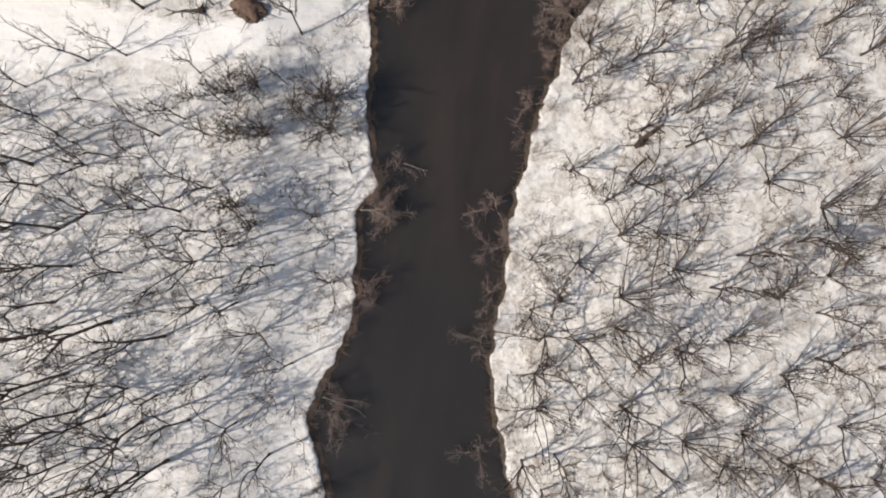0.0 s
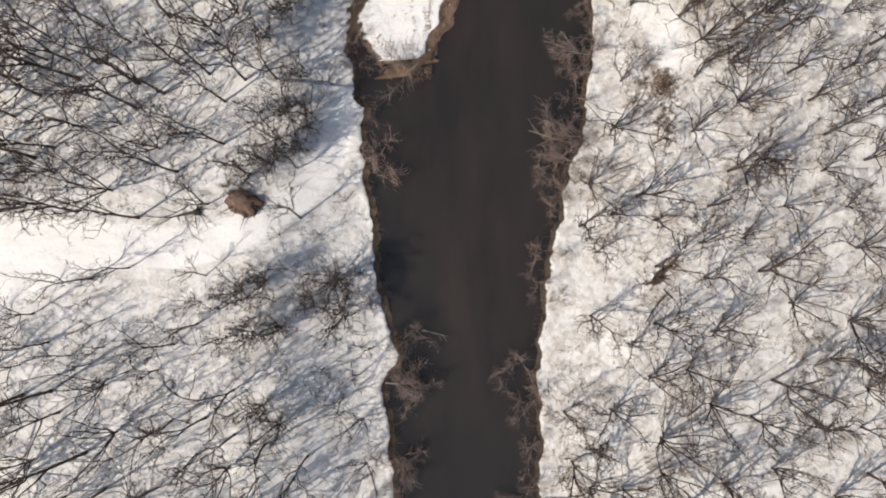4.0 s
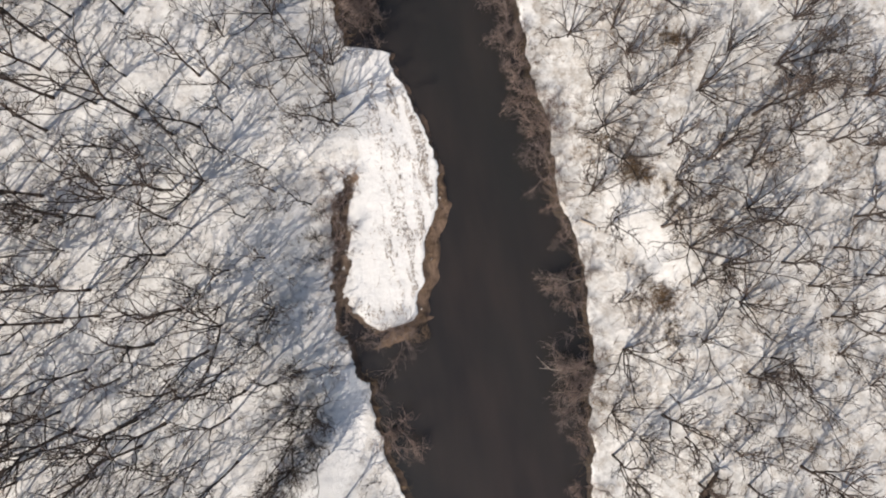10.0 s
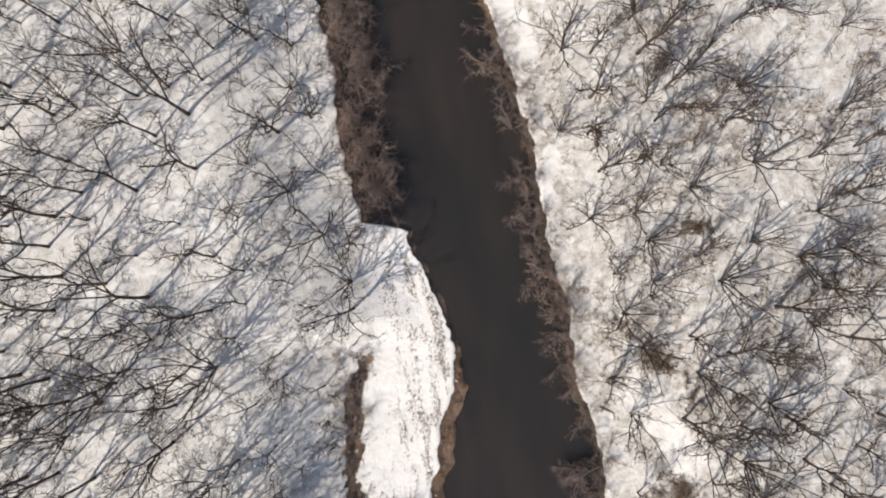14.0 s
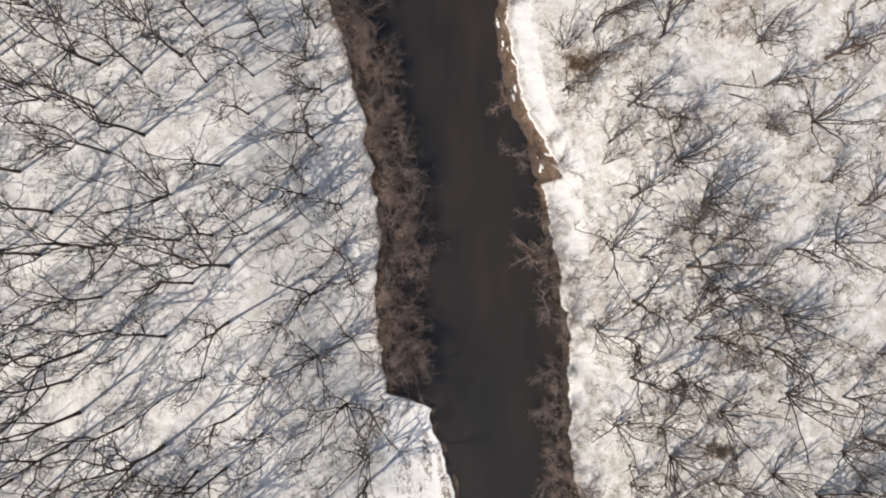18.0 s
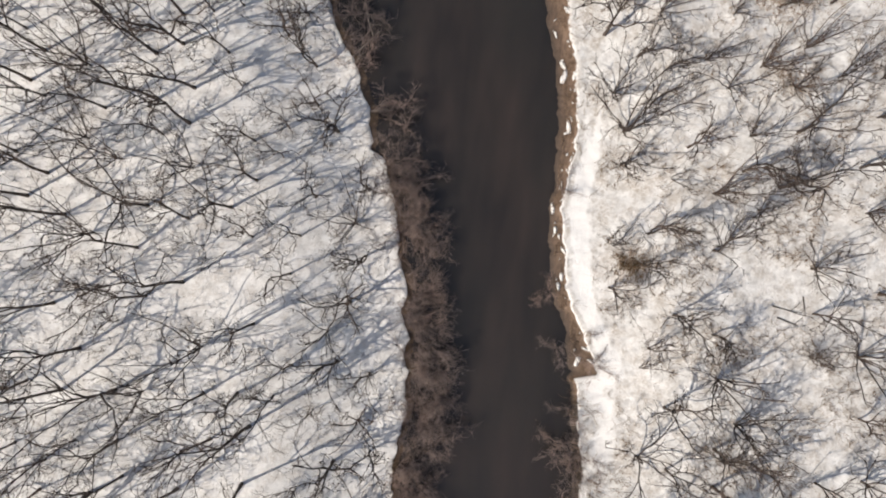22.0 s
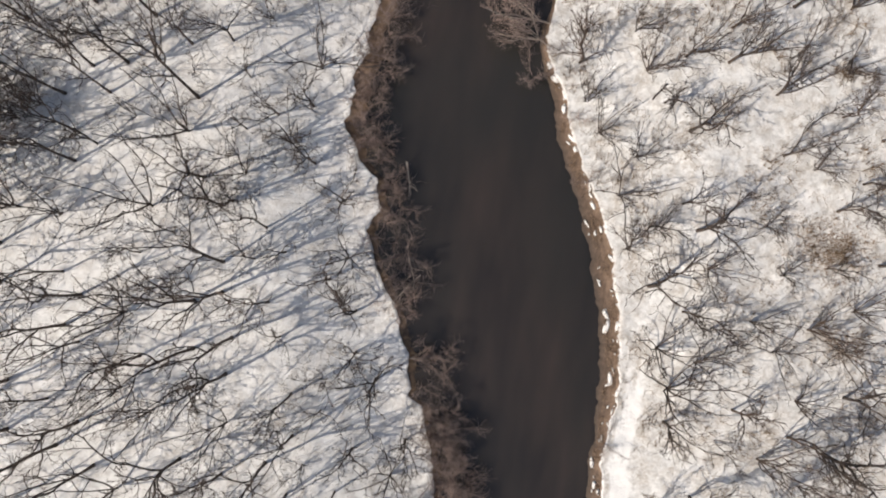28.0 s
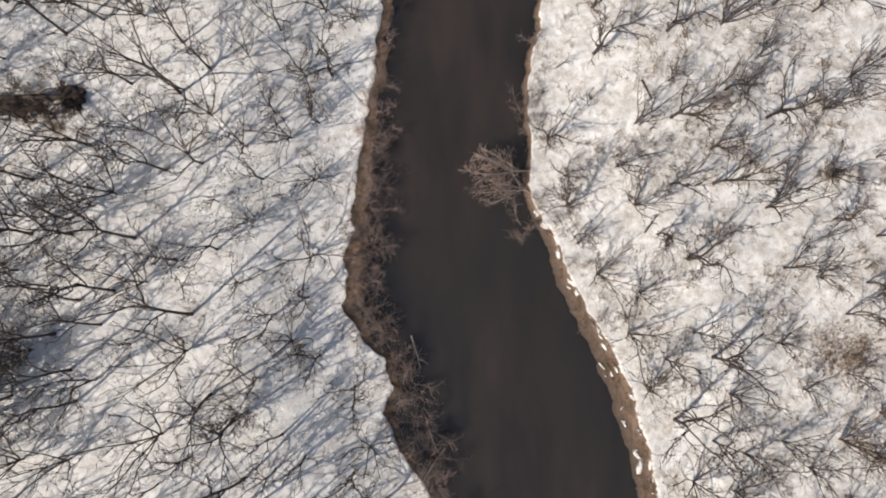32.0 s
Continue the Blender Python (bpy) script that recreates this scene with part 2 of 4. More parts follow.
def calmed(points):
    """The same line without its notches."""
    return [(y, sum(float(line(points, y + 2.0 * k)) for k in range(-4, 5)) / 9) for y in range(-1500, 1501, 2)]


CALM_LEFT, CALM_RIGHT = calmed(LEFT), calmed(RIGHT)


def frayed(y, seed, size):
    return size * (noise.noise((y * 0.35, seed, 0)) + 0.6 * noise.noise((y * 0.9, seed, 5)) + 0.35 * abs(noise.noise((y * 2.3, seed, 9))) + 0.22 * noise.noise((y * 4.6, seed, 3)))


def left_edge(y):
    return float(line(LEFT, y)) + frayed(y, 1.3, 0.6)


def right_edge(y):
    return float(line(RIGHT, y)) + frayed(y, 7.7, 0.55)


def backwater(x, y):
    """How deep inside the backwater a place lies: over 0 is wet."""
    best = -9.0
    for (ya, xa, ra), (yb, xb, rb) in zip(BACKWATER, BACKWATER[1:]):
        k = ((x - xa) * (xb - xa) + (y - ya) * (yb - ya)) / ((xb - xa) ** 2 + (yb - ya) ** 2)
        k = min(1.0, max(0.0, k))
        best = max(best, ra + k * (rb - ra) - math.hypot(x - xa - k * (xb - xa), y - ya - k * (yb - ya)))
    return best


def in_clearing(x, y):
    """Open snow with no trees: the meadow on one side, the path on the other, the point bar."""
    meadow = x < -14 and 0 < y < 40 and near_line(MEADOW, x, y)
    lane = 7 < x < 21 and 36 < y < 101 and (near_line(LANE, x, y) or any(math.hypot(x - a, (y - b) * 0.6) < r for a, b, r in BARE_SPOTS))
    point_bar = (-16.5 if y < 61 else -13.0) < x < left_edge(y) and 41 < y < 75
    path = 0.8 < x - right_edge(y) < 2.9 + 0.5 * noise.noise((y * 0.4, 2, 2)) and 95 < y < 126 + 3 * noise.noise((x * 1.5, 3, 3))
    return meadow or lane or point_bar or path


def smooth(k):
    k = min(1.0, max(0.0, k))
    return k * k * (3 - 2 * k)


def land_height(x, y):
    """The woods lie two metres or so above the banks."""
    inland = float(line(CALM_LEFT, y)) - x
    rise = 2.3 * smooth((inland - 1) / 14) if inland > 0 else 1.5 * smooth((x - float(line(CALM_RIGHT, y)) - 0.5) / 14)
    if 38 < y < 78 and inland > 0:
        rise *= 1 - smooth((29 + x) / 11) * smooth((64 - y) / 4)
    return rise + 0.28 + 0.16 * noise.noise((x * 0.07, y * 0.07, 0)) + 0.10 * noise.noise((x * 0.35, y * 0.35, 2)) + 0.05 * noise.noise((x * 1.1, y * 1.1, 4))


def build_ground():
    rows = [-1500, -600, -250, -120] + list(np.arange(-70, -36, 1.5)) + list(np.arange(-36, 195, 0.24)) + list(np.arange(195, 200, 1.5)) + list(np.arange(200, 236, 2.0)) + [280, 400, 700, 1500]
    far = [1450.0, 500.0, 220.0, 130.0]
    steps = far + list(np.arange(96, 26, -3.0)) + list(np.arange(26, 3, -0.7)) + list(np.arange(3, 0.1, -0.35))
    verts, muds, woods, wets = [], [], [], []
    width = None
    for y in rows:
        le, re = left_edge(y), right_edge(y)
        ml = max(0.25, float(line(MUD_LEFT, y)) + frayed(y, 3.1, 0.55))
        mr = max(0.25, float(line(MUD_RIGHT, y)) + frayed(y, 9.4, 0.3))
        row = []
        calm_le, calm_re = float(line(CALM_LEFT, y)), float(line(CALM_RIGHT, y))
        for d in steps:
            x = le + (calm_le - le) * smooth(d / 14) - d
            z, mud = land_height(x, y), 0.0
            if 36 < y < 63 and x > -24:
                b = backwater(x, y) + 0.35 * noise.noise((x * 0.8, y * 0.8, 8))
                if b > -1.0:
                    s = min(1.0, max(0.0, b + 0.6))
                    z -= (0.95 if y < 42 else 0.95 - 0.12 * min(4.0, y - 42)) * s * s
                    mud = min(1.0 - 0.4 * min(1.0, max(0.0, (y - 42) / 5)), max(0.0, b + 0.9))
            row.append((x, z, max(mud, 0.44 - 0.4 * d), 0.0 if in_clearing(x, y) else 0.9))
        h = 0.24 + 0.1 * noise.noise((le, y * 0.3, 1))
        if 39.3 < y < 42.6 and backwater(le, y) > -0.9:
            # a low muddy apron below the bar's tip
            row += [(le, -0.3, 1.0, 0), (le + ml * 0.25, -0.2, 1, 0), (le + ml * 0.65, 0.04, 1, 0), (le + ml, -0.2, 1, 0), (le + ml + 0.5, -0.5, 1, 0), (le + ml + 2, -1.0, 1, 0)]
        elif 36 < y < 42.6 and backwater(le, y) > -0.9:
            # the mouth of the backwater lies under water
            row += [(le, -0.3, 1.0, 0), (le + 0.15, -0.35, 1, 0), (le + ml * 0.6, -0.4, 1, 0), (le + ml, -0.45, 1, 0), (le + ml + 0.5, -0.6, 1, 0), (le + ml + 2, -1.0, 1, 0)]
        else:
            row += [(le, h, 0.38, 0.0 if 40 < y < 75 else 0.7), (le + 0.15, h - 0.2, 0.9, 0), (le + ml * 0.6, -0.06, 1, 0), (le + ml, -0.2, 1, 0), (le + ml + 0.5, -0.5, 1, 0), (le + ml + 2, -1.0, 1, 0)]
        h = 0.25 + 0.1 * noise.noise((re, y * 0.3, 2))
        row += [(re - mr - 2, -1.0, 1, 0), (re - mr - 0.5, -0.5, 1, 0), (re - mr, -0.2, 0.97, 0), (re - mr * 0.6, -0.06, 0.84, 0), (re - 0.15, h - 0.2, 0.68, 0), (re, h, 0.40, 0.0 if in_clearing(re + 1.2, y) else 1.2)]
        for d in reversed(steps):
            x = re + (calm_re - re) * smooth(d / 14) + d
            open_snow = in_clearing(x, y)
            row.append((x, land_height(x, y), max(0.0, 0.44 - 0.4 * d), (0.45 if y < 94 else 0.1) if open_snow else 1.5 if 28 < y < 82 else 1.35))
        width = len(row)
        for x, z, mud, wood in row:
            verts.append((x, y, z))
            muds.append(mud)
            woods.append(wood)
            left = x < 0.5 * (le + re)
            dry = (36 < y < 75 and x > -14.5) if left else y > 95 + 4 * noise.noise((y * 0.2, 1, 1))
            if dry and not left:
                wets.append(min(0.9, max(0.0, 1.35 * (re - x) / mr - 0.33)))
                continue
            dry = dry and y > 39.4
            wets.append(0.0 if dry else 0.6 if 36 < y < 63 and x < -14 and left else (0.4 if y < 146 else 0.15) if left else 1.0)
    n = len(rows)
    faces = [(a, a + 1, a + width + 1, a + width) for r in range(n - 1) for a in range(r * width, r * width + width - 1)]
    me = bpy.data.meshes.new("ground")
    me.from_pydata(verts, [], faces)
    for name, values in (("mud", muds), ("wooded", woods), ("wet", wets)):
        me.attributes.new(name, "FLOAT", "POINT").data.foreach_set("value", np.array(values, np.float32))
    me.polygons.foreach_set("use_smooth", [True] * len(faces))
    me.materials.append(GROUND)
    tagged(new("ground", me), "thin melting snow over woodland soil with muddy river banks", "ground", kind="structure")
    me = bpy.data.meshes.new("water")
    me.from_pydata([(-70, -1490, -0.2), (60, -1490, -0.2), (60, 1490, -0.2), (-70, 1490, -0.2)], [], [(0, 1, 2, 3)])
    me.materials.append(WATER)
    tagged(new("water", me), "dark brown slow river water between snowy banks", "river", kind="structure")


build_ground()


# ---- tubes for wood ----
class Wood:
    """Collects tapered tubes into one mesh."""

    def __init__(self):
        self.verts, self.faces = [], []

    def tube(self, points, radii, sides):
        base = len(self.verts)
        n = len(points)
        for i, (p, r) in enumerate(zip(points, radii)):
            way = (points[min(i + 1, n - 1)] - points[max(i - 1, 0)]).normalized()
            u = way.orthogonal().normalized()
            v = way.cross(u)
            if i == n - 1 and r < 0.012:
                self.verts.append(p)
                continue
            for k in range(sides):
                a = 2 * math.pi * k / sides
                self.verts.append(p + u * (r * math.cos(a)) + v * (r * math.sin(a)))
        for i in range(n - 1):
            a, b = base + i * sides, base + (i + 1) * sides
            last = b >= len(self.verts) - 1
            for k in range(sides):
                q = (k + 1) % sides
                self.faces.append((a + k, a + q, b) if last else (a + k, a + q, b + q, b + k))
        if radii[-1] >= 0.012:
            self.faces.append(tuple(base + (n - 1) * sides + k for k in range(sides)))

    def mesh(self, name, mat):
        me = bpy.data.meshes.new(name)
        me.from_pydata([tuple(v) for v in self.verts], [], self.faces)
        me.polygons.foreach_set("use_smooth", [True] * len(me.polygons))
        me.materials.append(mat)
        return me


def part(name, wood, mat, parent, label="", kind=""):
    ob = new(name, wood.mesh(name, mat))
    ob.parent = parent
    return tagged(ob, label, kind=kind)


def crooked(rng, start, way, length, pieces, wander, rise):
    """A crooked line that bends at random and a little upwards."""
    points, p, d = [start.copy()], start.copy(), way.normalized()
    for _ in range(pieces):
        d = (d + Vector((rng.gauss(0, wander), rng.gauss(0, wander), rng.gauss(0, wander) + rise))).normalized()
        p = p + d * (length / pieces)
        points.append(p)
    return points


def taper(first, last, n):
    return [first + (last - first) * i / (n - 1) for i in range(n)]


def along(points, f):
    f = f * (len(points) - 1)
    i = min(int(f), len(points) - 2)
    return points[i].lerp(points[i + 1], f - i), (points[i + 1] - points[i]).normalized()


def sideways(rng, way, angle):
    """A direction off the given one by about that many degrees, to any side."""
    u = way.orthogonal().normalized()
    v = way.cross(u)
    a, s = rng.uniform(0, 2 * math.pi), radians(angle * rng.uniform(0.7, 1.3))
    return (way * math.cos(s) + (u * math.cos(a) + v * math.sin(a)) * math.sin(s)).normalized()


def branchlets(rng, twigs, points, length, radius, firsts, seconds, thirds, low=0.12, bend=0.15, thick=1.0):
    """Branches on a limb, their own branches, and the twigs at the ends."""
    for k in range(firsts):
        f = low + (0.97 - low) * (k + rng.random()) / firsts
        p, way = along(points, f)
        size = length * rng.uniform(0.55, 1.1) * (1.15 - 0.75 * f)
        first = crooked(rng, p, sideways(rng, way, 44), size, 4, bend, 0.05)
        r = (radius * (1 - 0.75 * f) * 0.58 + 0.027) * thick
        twigs.tube(first, taper(r, 0.0115, 5), 3)
        for j in range(seconds):
            q, way2 = along(first, 0.2 + 0.78 * (j + rng.random()) / seconds)
            reach = size * rng.uniform(0.28, 0.6)
            second = crooked(rng, q, sideways(rng, way2, 42), reach, 2, bend * 1.3, 0.04)
            twigs.tube(second, taper(r * 0.44 + 0.012, 0.011, 3), 3)
            for _ in range(thirds):
                s, way3 = along(second, rng.uniform(0.15, 1.0))
                twigs.tube([s, s + sideways(rng, way3, 42) * reach * rng.uniform(0.25, 0.65)], [0.020 * thick, 0.009], 3)


def build_tree(name, seed, height, forks, fork_at, spread, bend, radius, firsts=24, seconds=4, thirds=3, bark=None, fine=None, reach=0.42, split=False, thick=1.0):
    """A bare broadleaf tree: a straight butt that forks into long slender limbs, and the fine twigs of its crown."""
    rng = random.Random(seed)
    tree = new(name)
    twigs, trunk = Wood(), Wood()
    low = height * fork_at
    butt = crooked(rng, Vector((0, 0, -0.25)), Vector((rng.gauss(0, 0.05), rng.gauss(0, 0.05), 1)), low + 0.25, 6, 0.035, 0.04)
    radii = taper(radius, radius * 0.80, 7)
    radii[0] *= 1.6
    radii[1] *= 1.12
    trunk.tube(butt, radii, 8)
    for k in range(forks):
        p, way = along(butt, 1.0 - (0.4 * rng.random() * (k > 0) if fork_at > 0.2 else 0.1 * rng.random()))
        a = 2 * math.pi * (k + rng.uniform(-0.3, 0.3)) / forks + seed
        out = spread * rng.uniform(0.5, 1.2) * (0.3 if k == 0 and forks > 2 else 1.0)
        size = (height - low) * rng.uniform(0.72, 1.05)
        r = radius * (0.78 if forks < 3 else 0.62) * rng.uniform(0.8, 1.1)
        points = crooked(rng, p - way * r, Vector((math.cos(a) * out, math.sin(a) * out, 1)), size, 10, bend, 0.035)
        limb = Wood()
        limb.tube(points, taper(r, 0.035, 11), 5)
        if split:
            twigs = Wood()
        branchlets(rng, twigs, points, size * reach, r, max(3, round(firsts / forks)), seconds, thirds, bend=min(0.24, bend * 1.6), thick=thick)
        piece = part("limb", limb, bark or BARK, tree)
        if split:
            part("crown", twigs, fine or TWIG, piece, "thin leafless branches and twigs", "stuff")
    part("trunk", trunk, bark or BARK, tree)
    if not split:
        part("crown", twigs, fine or TWIG, tree, "thin grey-brown leafless branches and twigs", "stuff")
    return tree


def build_sapling(seed, height, stems):
    rng = random.Random(seed)
    young = new("sapling")
    twigs = Wood()
    for k in range(stems):
        a, out = rng.uniform(0, 6.28), 0.25 if stems == 1 else 0.6
        points = crooked(rng, Vector((0, 0, -0.15)), Vector((math.cos(a) * out, math.sin(a) * out, 1)), height * rng.uniform(0.75, 1.05), 6, 0.13, 0.04)
        stem = Wood()
        stem.tube(points, taper(0.05, 0.012, 7), 5)
        branchlets(rng, twigs, points, height * 0.38, 0.05, 7 if stems == 1 else 4, 3, 3, thick=0.8)
        part("stem", stem, BARK, young)
    part("crown", twigs, TWIG, young, "fine leafless twigs", "stuff")
    return young


def build_shrub(seed, name, size, stems, mat, flat=0.0, thirds=8, twig=6):
    """A low bush of many thin stems from one root."""
    rng = random.Random(seed)
    bush = new(name)
    twigs = Wood()
    for s in range(stems):
        a = 2 * math.pi * (s + rng.random()) / stems
        o = rng.uniform(0.05, 1.0) * (0.9 + flat)
        points = crooked(rng, Vector((math.cos(a) * 0.12, math.sin(a) * 0.12, -0.15)), Vector((math.cos(a) * o, math.sin(a) * o, 1)), size * rng.uniform(0.7, 1.1), 5, 0.16, 0.02)
        stem = Wood()
        stem.tube(points, taper(0.010 * size + 0.008, 0.011, 6), 4)
        part("stem", stem, mat, bush)
        for _ in range(thirds):
            f = rng.uniform(0.08, 1.0)
            p, way = along(points, f)
            third = crooked(rng, p, sideways(rng, way, 42), size * rng.uniform(0.22, 0.45), 2, 0.28, 0.03)
            twigs.tube(third, taper(0.016, 0.009, 3), 3)
            for _ in range(twig):
                q, way2 = along(third, rng.uniform(0.1, 1.0))
                twigs.tube([q, q + sideways(rng, way2, 48) * size * rng.uniform(0.08, 0.24)], [0.014, 0.007], 3)
    part("crown", twigs, mat, bush, kind="stuff")
    return bush


class Kind:
    """Models of one kind, each built at its first use and copied after that."""

    def __init__(self, makers, category, group, words=None):
        """words: what sets single models apart from the rest of their kind, by number."""
        self.makers, self.made, self.category, self.group, self.count, self.words = makers, {}, category, group, 0, words or {}

    def put(self, rng, x, y, scale, label, z=None, tip=(0, 0), squash=1.0):
        self.count += 1
        n = rng.randrange(len(self.makers))
        z = land_height(x, y) if z is None else z
        m = pose(x, y, z, tip[0], tip[1]) @ pose(0, 0, 0, 0, 0, rng.uniform(0, 360)) @ Matrix.Diagonal((scale, scale, scale * squash * rng.uniform(0.92, 1.08), 1))
        if n in self.made:
            ob = copy_thing(self.made[n], m)
        else:
            ob = self.made[n] = self.makers[n]()
            ob.matrix_basis = m
        return tagged(ob, self.words.get(n, label), self.category, self.group)


# height, forks, height of the fork, spread, bend, radius of the butt
TALL_SHAPES = [(18, 4, 0.32, 0.40, 0.16, 0.18), (18, 3, 0.40, 0.38, 0.15, 0.18), (16, 5, 0.20, 0.52, 0.16, 0.17), (19, 3, 0.32, 0.34, 0.14, 0.19), (17, 4, 0.42, 0.50, 0.17, 0.18),
               (14, 6, 0.06, 0.55, 0.12, 0.15), (16, 5, 0.34, 0.58, 0.17, 0.18), (17, 2, 0.10, 0.28, 0.12, 0.16), (18, 4, 0.46, 0.52, 0.16, 0.18), (13, 8, 0.05, 0.68, 0.12, 0.14)]
LOW_SHAPES = [(9, 6, 0.06, 0.75, 0.12, 0.13), (10, 4, 0.22, 0.62, 0.13, 0.16), (8, 8, 0.04, 0.95, 0.12, 0.12), (10, 3, 0.14, 0.50, 0.15, 0.15), (9, 4, 0.28, 0.85, 0.16, 0.16),
              (11, 5, 0.05, 0.55, 0.10, 0.15), (8, 6, 0.10, 1.0, 0.14, 0.13), (10, 3, 0.26, 0.70, 0.17, 0.16), (9, 2, 0.12, 0.60, 0.18, 0.15), (10, 7, 0.04, 0.70, 0.10, 0.14)]
TALL_WORDS = {5: "leafless tree with six slender stems from one foot", 7: "tall leafless tree split low into two slim stems", 9: "leafless tree fanning out in many thin grey stems", 4: "tall leafless tree with a high spreading crown", 8: "tall leafless tree with a high spreading crown"}
LOW_WORDS = {2: "low leafless tree fanning out in many thin stems", 9: "low leafless tree fanning out in many thin stems", 8: "low leafless tree forked into two crooked limbs", 4: "low leafless tree with a short trunk and wide limbs"}
TALL = Kind([(lambda i=i, s=s: build_tree("tall_tree", 100 + i, *s)) for i, s in enumerate(TALL_SHAPES)], "tree", "tall bare trees of the river woods", TALL_WORDS)
LOW = Kind([(lambda i=i, s=s: build_tree("low_tree", 200 + i, *s, reach=0.5)) for i, s in enumerate(LOW_SHAPES)], "tree", "low bare trees of the river woods", LOW_WORDS)
TALL_SPLIT = Kind([(lambda i=i, s=s: build_tree("tall_tree", 100 + i, *s, split=True)) for i, s in enumerate(TALL_SHAPES)], "tree", "tall bare trees of the river woods", TALL_WORDS)
LOW_SPLIT = Kind([(lambda i=i, s=s: build_tree("low_tree", 200 + i, *s, reach=0.5, split=True)) for i, s in enumerate(LOW_SHAPES)], "tree", "low bare trees of the river woods", LOW_WORDS)
LEANING = Kind([(lambda i=i: build_tree("leaning_tree", 400 + i, 9.0, 5, 0.26, 0.6, 0.10, 0.10, 50, 6, 6, PALE, TAN, split=True, thick=0.62)) for i in range(3)], "tree", "pale trees leaning over the water")
DENSE = Kind([(lambda i=i: build_tree("bushy_tree", 450 + i, 7.5, 7, 0.05, 0.6, 0.12, 0.11, 46, 5, 4, reach=0.5)) for i in range(2)], "tree", "dense twiggy small trees of the river woods")
YOUNG = Kind([(lambda i=i: build_sapling(300 + i, 5.5, 1 + i % 3)) for i in range(6)], "sapling", "young trees of the understorey")
BUSHES = Kind([(lambda i=i: build_shrub(500 + i, "bank_shrub", 3.6, 3, TAN, 0.5, 18, 5)) for i in range(5)], "shrub", "shrubs along the water")
THICKETS = Kind([(lambda i=i: build_shrub(700 + i, "thicket", 1.9, 7, RUST, 1.3, 14, 7)) for i in range(3)], "shrub", "brown thickets in the snow")

